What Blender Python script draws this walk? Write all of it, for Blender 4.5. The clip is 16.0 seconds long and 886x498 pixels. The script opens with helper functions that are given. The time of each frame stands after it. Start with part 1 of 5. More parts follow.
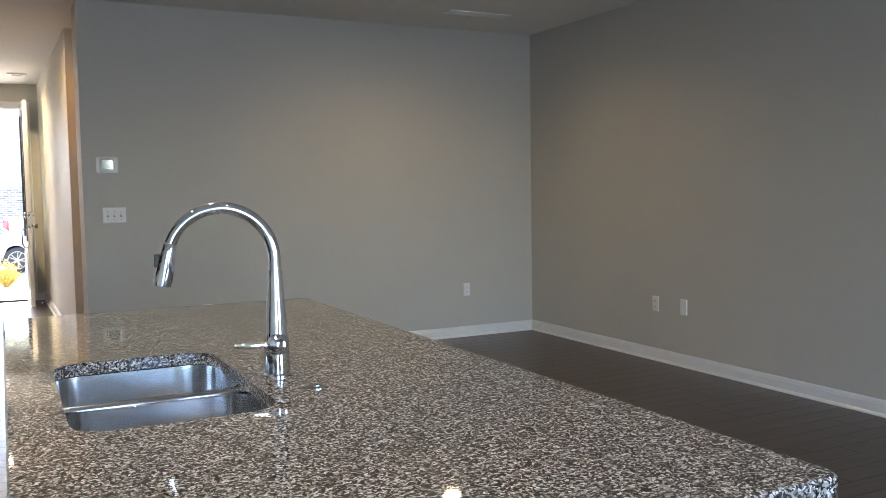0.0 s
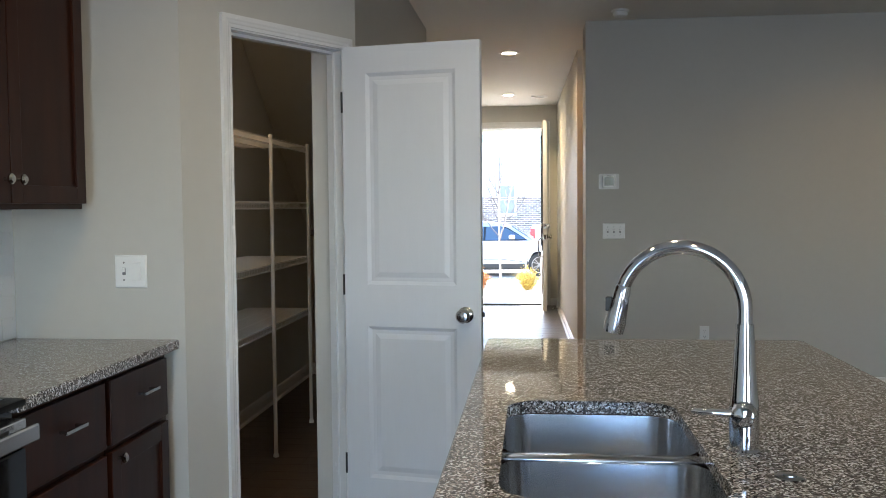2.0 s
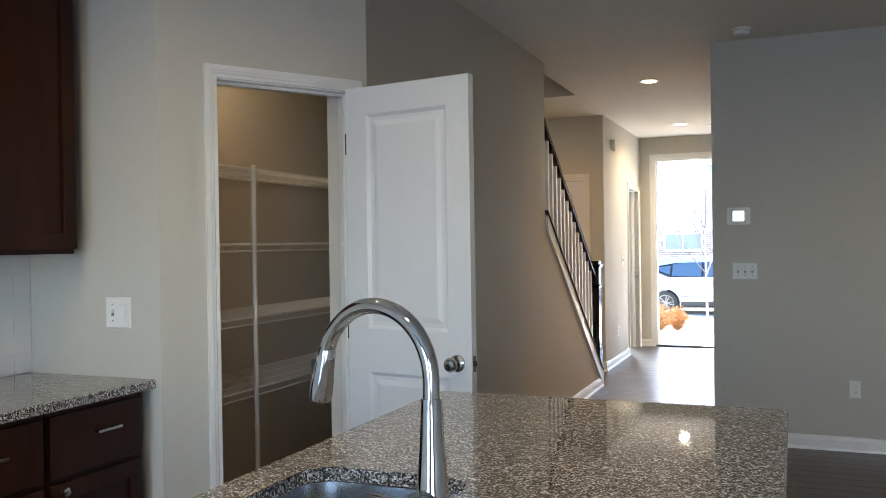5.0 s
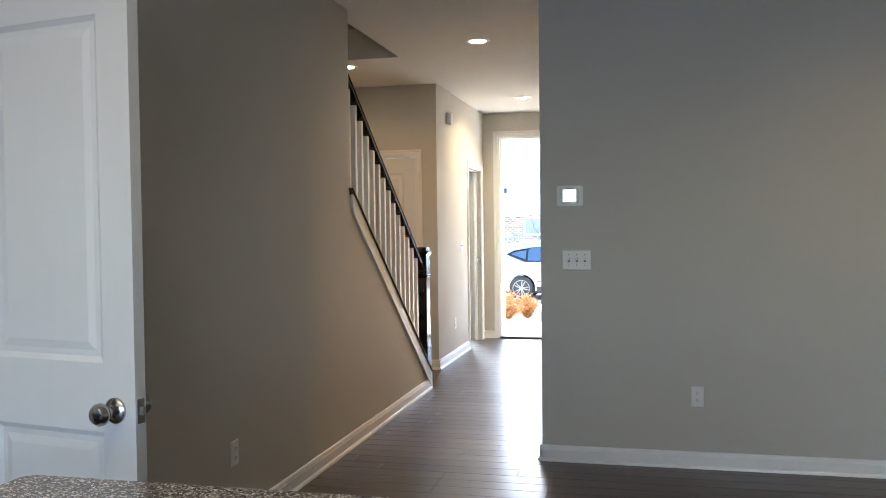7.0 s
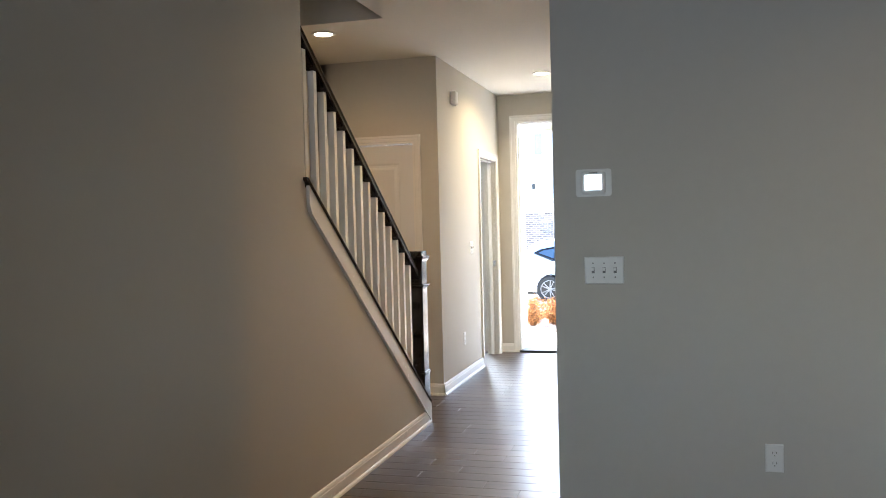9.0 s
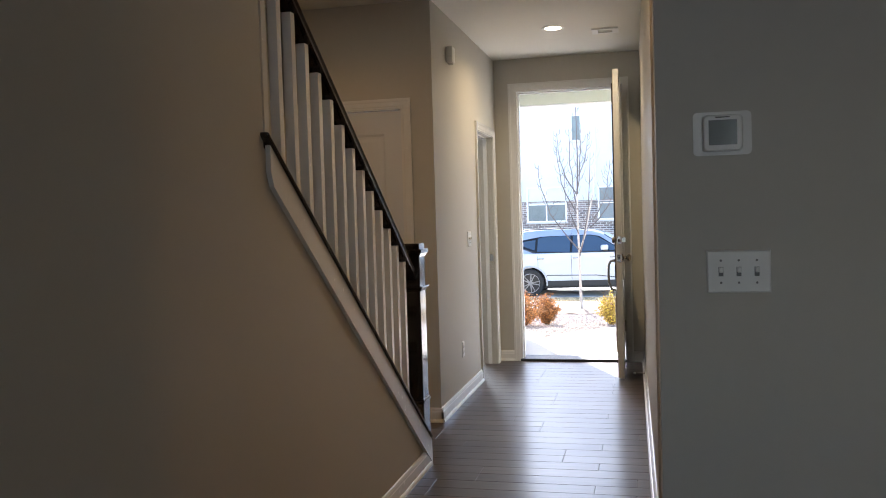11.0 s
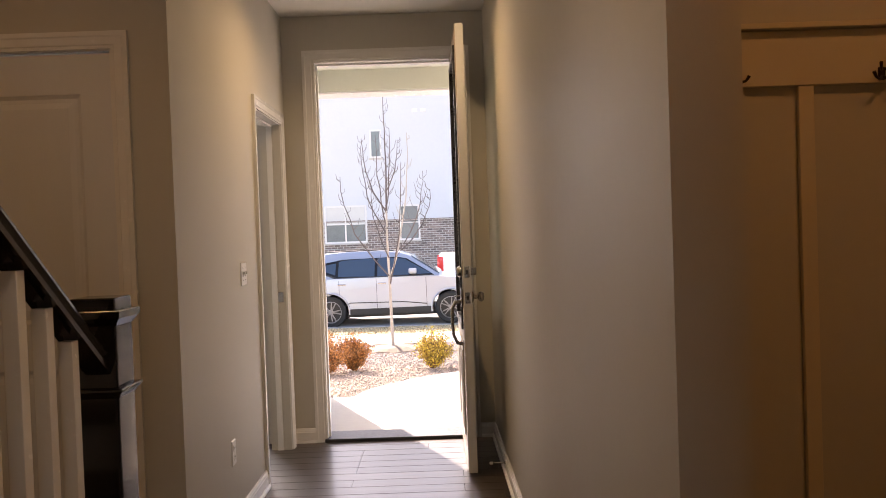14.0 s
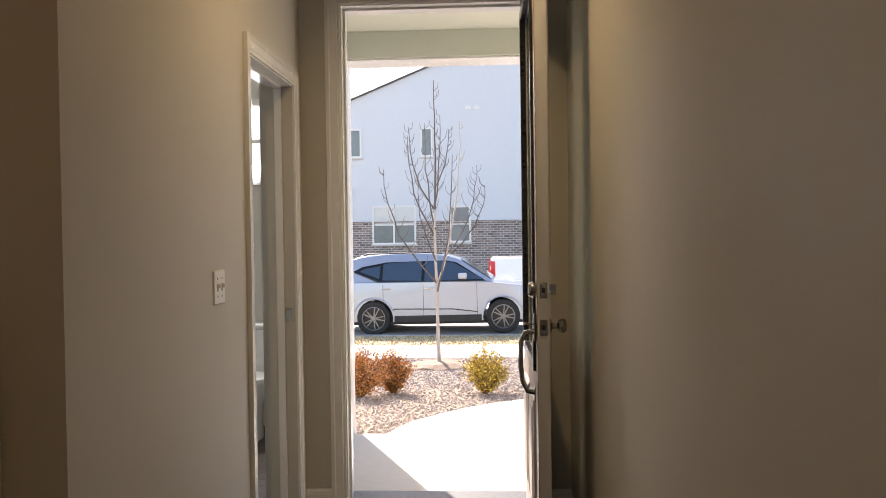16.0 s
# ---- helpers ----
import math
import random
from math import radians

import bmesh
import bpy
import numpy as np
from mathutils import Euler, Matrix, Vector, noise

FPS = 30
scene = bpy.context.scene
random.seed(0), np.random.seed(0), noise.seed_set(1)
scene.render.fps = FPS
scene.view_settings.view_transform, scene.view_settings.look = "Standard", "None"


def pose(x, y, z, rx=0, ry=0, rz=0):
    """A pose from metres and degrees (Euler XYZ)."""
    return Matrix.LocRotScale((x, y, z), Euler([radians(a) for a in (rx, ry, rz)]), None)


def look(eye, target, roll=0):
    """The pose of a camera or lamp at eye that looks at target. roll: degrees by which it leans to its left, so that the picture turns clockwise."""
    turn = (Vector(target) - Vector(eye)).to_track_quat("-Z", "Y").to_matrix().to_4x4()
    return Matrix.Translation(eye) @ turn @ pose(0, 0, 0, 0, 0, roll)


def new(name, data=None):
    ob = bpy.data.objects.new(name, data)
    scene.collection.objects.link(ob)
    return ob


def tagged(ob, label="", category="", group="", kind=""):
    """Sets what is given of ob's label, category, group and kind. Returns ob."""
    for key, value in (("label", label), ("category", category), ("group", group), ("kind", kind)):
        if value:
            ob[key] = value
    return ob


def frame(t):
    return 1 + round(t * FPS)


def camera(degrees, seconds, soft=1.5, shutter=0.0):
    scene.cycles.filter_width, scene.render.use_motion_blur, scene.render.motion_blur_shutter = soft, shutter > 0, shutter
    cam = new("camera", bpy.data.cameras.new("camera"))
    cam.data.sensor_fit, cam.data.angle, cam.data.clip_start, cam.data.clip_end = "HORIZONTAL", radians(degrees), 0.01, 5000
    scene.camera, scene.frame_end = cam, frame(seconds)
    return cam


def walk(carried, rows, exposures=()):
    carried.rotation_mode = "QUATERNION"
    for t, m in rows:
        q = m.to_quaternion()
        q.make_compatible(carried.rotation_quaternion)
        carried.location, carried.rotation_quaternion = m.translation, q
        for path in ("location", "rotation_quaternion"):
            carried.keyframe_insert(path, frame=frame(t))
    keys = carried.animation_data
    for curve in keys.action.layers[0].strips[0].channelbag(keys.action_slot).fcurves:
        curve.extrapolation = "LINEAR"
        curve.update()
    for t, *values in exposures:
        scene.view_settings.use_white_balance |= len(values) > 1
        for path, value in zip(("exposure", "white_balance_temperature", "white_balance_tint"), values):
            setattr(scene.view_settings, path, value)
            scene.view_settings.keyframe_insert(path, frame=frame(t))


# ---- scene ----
cam = camera(54.4, 16.0, soft=0.95)
PATH = [
    (0, (0.03, 0.187, 1.32), (0.939, 1.964, 1.185), -0.9),
    (0.5, (0.049, 0.187, 1.329), (0.727, 2.065, 1.205), -1.7),
    (1, (0.111, 0.189, 1.331), (0.52, 2.143, 1.211), -1.3),
    (1.5, (0.147, 0.302, 1.339), (0.181, 2.298, 1.229), -1.5),
    (2, (0.179, 0.431, 1.369), (-0.03, 2.418, 1.271), -0.5),
    (2.5, (0.253, 0.48, 1.379), (-0.203, 2.425, 1.29), -0.8),
    (3, (0.384, 0.51, 1.373), (-0.348, 2.369, 1.281), 0.6),
    (3.2, (0.434, 0.517, 1.378), (-0.347, 2.355, 1.282), 1.2),
    (4.3, (0.86, 0.60, 1.384), (0.12, 2.458, 1.33), 0.0), # carried across the gap
    (4.9, (1.085, 0.775, 1.388), (0.335, 2.633, 1.37), -0.7), # carried across the gap
    (5.3, (1.088, 0.97, 1.392), (0.325, 2.822, 1.392), -1.14),
    (5.5, (1.094, 1.078, 1.384), (0.396, 2.953, 1.38), -1.04),
    (6, (1.11, 1.328, 1.388), (0.564, 3.252, 1.365), -0.74),
    (6.5, (1.167, 1.653, 1.378), (0.697, 3.596, 1.339), -1.24),
    (7, (1.191, 1.975, 1.383), (0.724, 3.919, 1.329), -0.7),
    (7.5, (1.174, 2.314, 1.393), (0.722, 4.262, 1.341), -1.5),
    (8, (1.204, 2.642, 1.389), (0.754, 4.591, 1.342), -2.0),
    (8.5, (1.175, 2.968, 1.391), (0.665, 4.901, 1.335), -1.1),
    (8.7, (1.136, 3.1, 1.391), (0.594, 5.024, 1.334), -1.4),
    (9.2, (1.09, 3.43, 1.386), (0.556, 5.356, 1.327), -1.5), # carried across the gap
    (10.8, (0.595, 4.418, 1.36), (0.117, 6.359, 1.278), -1.7),
    (11, (0.541, 4.566, 1.35), (0.08, 6.51, 1.272), -1.7),
    (11.5, (0.406, 4.927, 1.363), (0.003, 6.885, 1.286), -2.3),
    (12, (0.26, 5.281, 1.365), (0.065, 7.27, 1.282), -2.5),
    (12.5, (0.247, 5.683, 1.339), (0.118, 7.677, 1.265), -2.7),
    (13, (0.260, 6.033, 1.345), (0.127, 8.027, 1.275), -2.0),
    (13.5, (0.206, 6.427, 1.355), (0.158, 8.425, 1.295), -2.1),
    (14, (0.191, 6.809, 1.349), (0.195, 8.808, 1.303), -2.0),
    (14.5, (0.144, 7.18, 1.358), (0.149, 9.179, 1.316), -2.5),
    (15, (0.095, 7.536, 1.367), (0.105, 9.536, 1.326), -1.6),
    (15.5, (0.137, 7.899, 1.343), (0.136, 9.899, 1.314), -1.6),
    (16, (0.13, 8.196, 1.335), (0.019, 10.192, 1.298), -0.8),
]
walk(cam, [(t, look(eye, target, roll)) for t, eye, target, roll in PATH], exposures=[(0, 3.9, 5900, 13), (1.0, 3.68, 5900, 12), (2.2, 3.52, 5950, 11), (3.2, 3.62, 5950, 12), (5.5, 3.6, 5900, 11), (8.5, 3.75, 5800, 11), (11, 2.45, 5980, 14), (12.5, 2.22, 6700, 18), (14.5, 1.92, 7600, 28), (15.5, 1.72, 7500, 26), (16, 1.55, 7000, 19)])

# ---- light ----
SUN_WAY = Vector((0.39, -0.92, 0)).normalized() * math.cos(radians(36)) + Vector((0, 0, -math.sin(radians(36))))
world = bpy.data.worlds.new("sky")
scene.world = world
world.use_nodes = True
wn = world.node_tree
sky = wn.nodes.new("ShaderNodeTexSky")
sky.sky_type, sky.sun_disc = "NISHITA", False
sky.sun_elevation, sky.sun_rotation = radians(36), math.atan2(-0.39, 0.92)
wn.links.new(sky.outputs[0], wn.nodes["Background"].inputs[0])
wn.nodes["Background"].inputs[1].default_value = 0.15


def lamp(name, kind, m, energy, color=(1, 1, 1), **extra):
    data = bpy.data.lights.new(name, kind)
    data.energy, data.color = energy, color
    ob = new(name, data)
    ob.matrix_world = m
    for k, v in extra.items():
        if k == "size":
            data.size = v
        elif k == "size_y":
            data.shape, data.size_y = "RECTANGLE", v
        elif k == "angle":
            data.angle = v
        elif k == "disk":
            data.shape, data.size = "DISK", v
        elif k == "spread":
            data.spread = v
    return ob


lamp("sun", "SUN", look((0, 0, 30), Vector((0, 0, 30)) + SUN_WAY), 5.0, (1.0, 0.95, 0.87), angle=radians(0.5))
# sky light through the glazed rear wall of the kitchen and living room
lamp("rear_daylight", "AREA", look((-0.30, -2.72, 1.12), (-0.30, 0, 1.05)), 3.9, (0.49, 0.71, 1.0), size=1.2, size_y=2.0)
lamp("living_daylight", "AREA", look((2.65, -2.72, 1.30), (2.65, 0, 1.2)), 3.2, (0.88, 0.86, 0.93), size=1.5, size_y=1.7)
# sky light through the small powder room window
lamp("powder_daylight", "AREA", look((-1.765, 14.12, 2.0), (-1.6, 12.0, 1.2)), 13.0, (0.86, 0.94, 1.0), size=0.58, size_y=0.48)
WARM = (1.0, 0.77, 0.44)


# ---- materials ----
def nodes_of(m):
    m.use_nodes = True
    return m.node_tree, m.node_tree.nodes["Principled BSDF"]


def mat(name, color, rough=0.5, metal=0.0, var=0.05, scale=3.0, bump=0.0, bscale=200.0, rand=0.0, coat=0.0, stretch=(1, 1, 1), rvar=0.06):
    """A plain surface with tone variation at two sizes and a fine relief."""
    m = bpy.data.materials.new(name)
    nt, b = nodes_of(m)
    N, L = nt.nodes.new, nt.links.new
    tc, mp = N("ShaderNodeTexCoord"), N("ShaderNodeMapping")
    mp.inputs["Scale"].default_value = stretch
    L(tc.outputs["Object"], mp.inputs["Vector"])
    n1, n2 = N("ShaderNodeTexNoise"), N("ShaderNodeTexNoise")
    n1.inputs["Scale"].default_value, n2.inputs["Scale"].default_value = scale, scale * 14
    n1.inputs["Detail"].default_value, n2.inputs["Detail"].default_value = 4, 5
    for n in (n1, n2):
        L(mp.outputs[0], n.inputs["Vector"])
    add = N("ShaderNodeMath")
    add.operation = "ADD"
    L(n1.outputs["Fac"], add.inputs[0]), L(n2.outputs["Fac"], add.inputs[1])
    src = add.outputs[0]
    if rand:
        oi, k = N("ShaderNodeObjectInfo"), N("ShaderNodeMath")
        k.operation, k.inputs[1].default_value = "MULTIPLY_ADD", rand
        L(oi.outputs["Random"], k.inputs[0]), L(src, k.inputs[2])
        src = k.outputs[0]
    mr = N("ShaderNodeMapRange")
    mr.inputs["From Min"].default_value, mr.inputs["From Max"].default_value = 0.6, 1.4 + rand
    mr.inputs["To Min"].default_value, mr.inputs["To Max"].default_value = 1 - var, 1 + var
    L(src, mr.inputs["Value"])
    mul = N("ShaderNodeVectorMath")
    mul.operation = "SCALE"
    mul.inputs[0].default_value = color
    L(mr.outputs[0], mul.inputs["Scale"])
    L(mul.outputs[0], b.inputs["Base Color"])
    rr = N("ShaderNodeMapRange")
    rr.inputs["From Min"].default_value, rr.inputs["From Max"].default_value = 0.3, 0.7
    rr.inputs["To Min"].default_value, rr.inputs["To Max"].default_value = max(0.02, rough - rvar), min(1, rough + rvar)
    L(n2.outputs["Fac"], rr.inputs["Value"]), L(rr.outputs[0], b.inputs["Roughness"])
    b.inputs["Metallic"].default_value = metal
    b.inputs["Coat Weight"].default_value = coat
    if bump:
        nb, bp = N("ShaderNodeTexNoise"), N("ShaderNodeBump")
        nb.inputs["Scale"].default_value, bp.inputs["Strength"].default_value, bp.inputs["Distance"].default_value = bscale, bump, 0.002
        L(mp.outputs[0], nb.inputs["Vector"]), L(nb.outputs["Fac"], bp.inputs["Height"]), L(bp.outputs[0], b.inputs["Normal"])
    return m


def glow(name, color, strength):
    m = bpy.data.materials.new(name)
    nt, b = nodes_of(m)
    b.inputs["Base Color"].default_value = (*color, 1)
    b.inputs["Emission Color"].default_value, b.inputs["Emission Strength"].default_value = (*color, 1), strength
    return m


def glass(name, tint=(0.9, 0.95, 0.95), rough=0.0):
    m = bpy.data.materials.new(name)
    nt, b = nodes_of(m)
    b.inputs["Base Color"].default_value, b.inputs["Transmission Weight"].default_value = (*tint, 1), 1.0
    b.inputs["Roughness"].default_value, b.inputs["IOR"].default_value = rough, 1.45
    return m


def wood(name, dark, light, rough, along, rand=0.5, ring=1.0, coat=0.0):
    """Long grain along one axis, with a tone of its own for each object."""
    m = bpy.data.materials.new(name)
    nt, b = nodes_of(m)
    N, L = nt.nodes.new, nt.links.new
    tc, mp, oi, shift = N("ShaderNodeTexCoord"), N("ShaderNodeMapping"), N("ShaderNodeObjectInfo"), N("ShaderNodeVectorMath")
    mp.inputs["Scale"].default_value = [1.2 if a == along else 22 * ring for a in "xyz"]
    shift.operation = "SCALE"
    shift.inputs[0].default_value = (31, 17, 23)
    L(oi.outputs["Random"], shift.inputs["Scale"])
    L(shift.outputs[0], mp.inputs["Location"])
    L(tc.outputs["Object"], mp.inputs["Vector"])
    n1, n2, cr = N("ShaderNodeTexNoise"), N("ShaderNodeTexNoise"), N("ShaderNodeValToRGB")
    n1.inputs["Scale"].default_value, n1.inputs["Detail"].default_value, n1.inputs["Distortion"].default_value = 1.4, 8, 0.8
    n2.inputs["Scale"].default_value, n2.inputs["Detail"].default_value = 6, 6
    L(mp.outputs[0], n1.inputs["Vector"]), L(mp.outputs[0], n2.inputs["Vector"])
    k = N("ShaderNodeMath")
    k.operation, k.inputs[1].default_value = "MULTIPLY_ADD", rand
    L(oi.outputs["Random"], k.inputs[0]), L(n1.outputs["Fac"], k.inputs[2])
    mr = N("ShaderNodeMapRange")
    mr.inputs["From Min"].default_value, mr.inputs["From Max"].default_value = 0.3, 0.7 + rand
    L(k.outputs[0], mr.inputs["Value"]), L(mr.outputs[0], cr.inputs["Fac"])
    cr.color_ramp.elements[0].color, cr.color_ramp.elements[1].color = (*dark, 1), (*light, 1)
    L(cr.outputs["Color"], b.inputs["Base Color"])
    rr = N("ShaderNodeMapRange")
    rr.inputs["To Min"].default_value, rr.inputs["To Max"].default_value = rough - 0.07, rough + 0.09
    L(n2.outputs["Fac"], rr.inputs["Value"]), L(rr.outputs[0], b.inputs["Roughness"])
    bp = N("ShaderNodeBump")
    bp.inputs["Strength"].default_value, bp.inputs["Distance"].default_value = 0.18, 0.001
    L(n2.outputs["Fac"], bp.inputs["Height"]), L(bp.outputs[0], b.inputs["Normal"])
    b.inputs["Coat Weight"].default_value = coat
    return m


def granite_mat():
    """Speckled polished stone: pale, tan and black grains of a few millimetres."""
    m = bpy.data.materials.new("granite")
    nt, b = nodes_of(m)
    N, L = nt.nodes.new, nt.links.new
    tc = N("ShaderNodeTexCoord")
    warp, wadd, wscale = N("ShaderNodeTexNoise"), N("ShaderNodeVectorMath"), N("ShaderNodeVectorMath")
    warp.inputs["Scale"].default_value = 60
    wscale.operation, wadd.operation = "SCALE", "ADD"
    wscale.inputs["Scale"].default_value = 0.012
    L(tc.outputs["Object"], warp.inputs["Vector"]), L(warp.outputs["Color"], wscale.inputs[0])
    L(tc.outputs["Object"], wadd.inputs[0]), L(wscale.outputs[0], wadd.inputs[1])
    v1, v2 = N("ShaderNodeTexVoronoi"), N("ShaderNodeTexVoronoi")
    v1.inputs["Scale"].default_value, v2.inputs["Scale"].default_value = 275, 520
    for v in (v1, v2):
        L(wadd.outputs[0], v.inputs["Vector"])
    c1, c2, sep1, sep2 = N("ShaderNodeValToRGB"), N("ShaderNodeValToRGB"), N("ShaderNodeSeparateColor"), N("ShaderNodeSeparateColor")
    L(v1.outputs["Color"], sep1.inputs[0]), L(v2.outputs["Color"], sep2.inputs[0])
    for cr, stops in ((c1, ((0.0, (0.008, 0.008, 0.010)), (0.36, (0.05, 0.046, 0.045)), (0.47, (0.20, 0.18, 0.172)), (0.64, (0.37, 0.355, 0.35)), (0.84, (0.70, 0.71, 0.74)))),
                      (c2, ((0.0, (0.02, 0.02, 0.02)), (0.36, (0.20, 0.188, 0.178)), (0.72, (0.42, 0.41, 0.40))))):
        cr.color_ramp.interpolation = "CONSTANT"
        e = cr.color_ramp.elements
        e[0].position, e[0].color = stops[0][0], (*stops[0][1], 1)
        e[1].position, e[1].color = stops[1][0], (*stops[1][1], 1)
        for p, c in stops[2:]:
            e.new(p).color = (*c, 1)
    L(sep1.outputs[0], c1.inputs[0]), L(sep2.outputs[1], c2.inputs[0])
    mx = N("ShaderNodeMix")
    mx.data_type = "RGBA"
    mx.inputs["Factor"].default_value = 0.18
    L(c1.outputs[0], mx.inputs["A"]), L(c2.outputs[0], mx.inputs["B"])
    L(mx.outputs["Result"], b.inputs["Base Color"])
    b.inputs["Roughness"].default_value = 0.04
    b.inputs["IOR"].default_value = 1.62
    return m


def brick_mat():
    m = bpy.data.materials.new("grey_brick")
    nt, b = nodes_of(m)
    N, L = nt.nodes.new, nt.links.new
    tc, sx, cb = N("ShaderNodeTexCoord"), N("ShaderNodeSeparateXYZ"), N("ShaderNodeCombineXYZ")
    L(tc.outputs["Object"], sx.inputs[0]), L(sx.outputs["X"], cb.inputs["X"]), L(sx.outputs["Z"], cb.inputs["Y"])
    br = N("ShaderNodeTexBrick")
    br.inputs["Scale"].default_value = 1.0
    br.inputs["Color1"].default_value, br.inputs["Color2"].default_value, br.inputs["Mortar"].default_value = (0.30, 0.23, 0.2, 1), (0.13, 0.105, 0.1, 1), (0.55, 0.52, 0.49, 1)
    br.inputs["Brick Width"].default_value, br.inputs["Row Height"].default_value, br.inputs["Mortar Size"].default_value = 0.26, 0.094, 0.011
    L(cb.outputs[0], br.inputs["Vector"]), L(br.outputs["Color"], b.inputs["Base Color"])
    bp = N("ShaderNodeBump")
    bp.inputs["Strength"].default_value, bp.inputs["Distance"].default_value, bp.invert = 0.6, 0.01, True
    L(br.outputs["Fac"], bp.inputs["Height"]), L(bp.outputs[0], b.inputs["Normal"])
    b.inputs["Roughness"].default_value = 0.9
    return m


M_WALL = mat("greige_wall_paint", (0.50, 0.48, 0.432), 0.62, var=0.025, scale=1.6, bump=0.10, bscale=420)
M_CEIL = mat("ceiling_paint", (0.72, 0.705, 0.655), 0.8, var=0.02, scale=1.2, bump=0.12, bscale=300)
M_TRIM = mat("white_trim_paint", (0.74, 0.735, 0.72), 0.22, var=0.02, scale=2, bump=0.03)
M_DOOR = mat("white_door_paint", (0.645, 0.66, 0.685), 0.42, var=0.02, scale=2.5, bump=0.09, bscale=260, stretch=(1, 1, 0.15))
M_FLOOR = wood("dark_plank", (0.020, 0.0130, 0.010), (0.074, 0.050, 0.038), 0.45, "x", 0.55, coat=0.45)
M_FLOOR.node_tree.nodes["Principled BSDF"].inputs["Coat Roughness"].default_value = 0.22
M_GAP = mat("plank_joint", (0.012, 0.01, 0.009), 0.8)
M_GRANITE = granite_mat()
M_CAB = wood("espresso_cabinet", (0.014, 0.0040, 0.0020), (0.038, 0.0108, 0.0045), 0.32, "z", 0.12, 0.3)
M_RAIL = wood("espresso_rail", (0.008, 0.005, 0.0045), (0.03, 0.017, 0.013), 0.2, "y", 0.1, 1.5)
M_NEWEL = wood("espresso_newel", (0.003, 0.002, 0.0018), (0.006, 0.0038, 0.003), 0.4, "z", 0.1, 1.5, coat=1.0)
M_NEWEL.node_tree.nodes["Principled BSDF"].inputs["Coat Roughness"].default_value = 0.15
M_NEWEL.node_tree.nodes["Principled BSDF"].inputs["Coat IOR"].default_value = 1.6
M_NEWEL.node_tree.nodes["Principled BSDF"].inputs["Specular IOR Level"].default_value = 0.1
M_NEWEL.node_tree.nodes["Principled BSDF"].inputs["Coat Roughness"].default_value = 0.1
M_STEEL = mat("brushed_steel", (0.66, 0.675, 0.70), 0.26, 1.0, 0.012, 2, 0.0, 300, stretch=(1, 1, 30), rvar=0.0)
M_SINK = mat("sink_steel", (0.70, 0.73, 0.77), 0.17, 1.0, 0.012, 2, 0.0, 300, stretch=(1, 1, 30), rvar=0.0)
M_CHROME = mat("chrome", (0.66, 0.67, 0.68), 0.06, 1.0, 0.01, 4, rvar=0.02)
M_NICKEL = mat("satin_nickel", (0.40, 0.385, 0.36), 0.2, 1.0, 0.03, 10)
M_BLACK = mat("black_gloss", (0.006, 0.006, 0.007), 0.05, 0.0, 0.1, 4, rvar=0.03)
M_ENAMEL = mat("black_enamel", (0.004, 0.004, 0.004), 0.5, var=0.08)
M_ENAMEL.node_tree.nodes["Principled BSDF"].inputs["Specular IOR Level"].default_value = 0.1
M_DARK = mat("black_plastic", (0.02, 0.02, 0.02), 0.5)
M_PLATE = mat("white_plastic", (0.74, 0.74, 0.72), 0.35, var=0.015)
M_WIRE = mat("white_wire_coating", (0.72, 0.72, 0.70), 0.4, var=0.03)
M_SCREEN = mat("grey_screen", (0.40, 0.43, 0.43), 0.07, 0.6, var=0.03, rvar=0.02)
M_DARKDOOR = mat("dark_door_paint", (0.018, 0.017, 0.018), 0.3, var=0.12, scale=5)
M_MESH = mat("oven_screen", (0.022, 0.024, 0.028), 0.35, var=0.05)
# grey for the painted shadows round switch toggles, and for plate screws
M_SCREW_SLOT_SHADE = mat("toggle_shade_grey", (0.16, 0.16, 0.155), 0.5)
M_TAUPE = mat("taupe_door_paint", (0.34, 0.29, 0.245), 0.4, var=0.05, scale=4, bump=0.05)
M_CONC = mat("pale_concrete", (0.50, 0.475, 0.44), 0.85, var=0.09, scale=1.2, bump=0.3, bscale=90)
M_GROUND = mat("dry_lawn", (0.52, 0.41, 0.24), 0.95, var=0.3, scale=1.1, bump=0.5, bscale=60)
M_ASPHALT = mat("asphalt", (0.30, 0.29, 0.275), 0.9, var=0.12, scale=2, bump=0.4, bscale=150)
M_SIDING = mat("pale_siding", (0.60, 0.63, 0.67), 0.7, var=0.03, scale=0.5)
M_PORCH = mat("porch_paint", (0.54, 0.56, 0.48), 0.6, var=0.03)
M_CAB.node_tree.nodes["Principled BSDF"].inputs["Specular IOR Level"].default_value = 0.18
M_BLACK.node_tree.nodes["Principled BSDF"].inputs["IOR"].default_value = 1.42
M_BRICK = brick_mat()
M_ROOF = mat("roof_shingle", (0.10, 0.095, 0.09), 0.95, var=0.3, scale=6, bump=0.4, bscale=20)
M_LAMP = glow("lamp_lens", (1.0, 0.8, 0.52), 9.0)
M_PANE = bpy.data.materials.new("door_glass")
nt, b = nodes_of(M_PANE)
fr, tr, gl, mx = nt.nodes.new("ShaderNodeFresnel"), nt.nodes.new("ShaderNodeBsdfTransparent"), nt.nodes.new("ShaderNodeBsdfGlossy"), nt.nodes.new("ShaderNodeMixShader")
fr.inputs["IOR"].default_value = 1.3
tr.inputs["Color"].default_value = (0.93, 0.97, 0.94, 1)
gl.inputs["Roughness"].default_value = 0.02
nt.links.new(fr.outputs[0], mx.inputs[0]), nt.links.new(tr.outputs[0], mx.inputs[1]), nt.links.new(gl.outputs[0], mx.inputs[2])
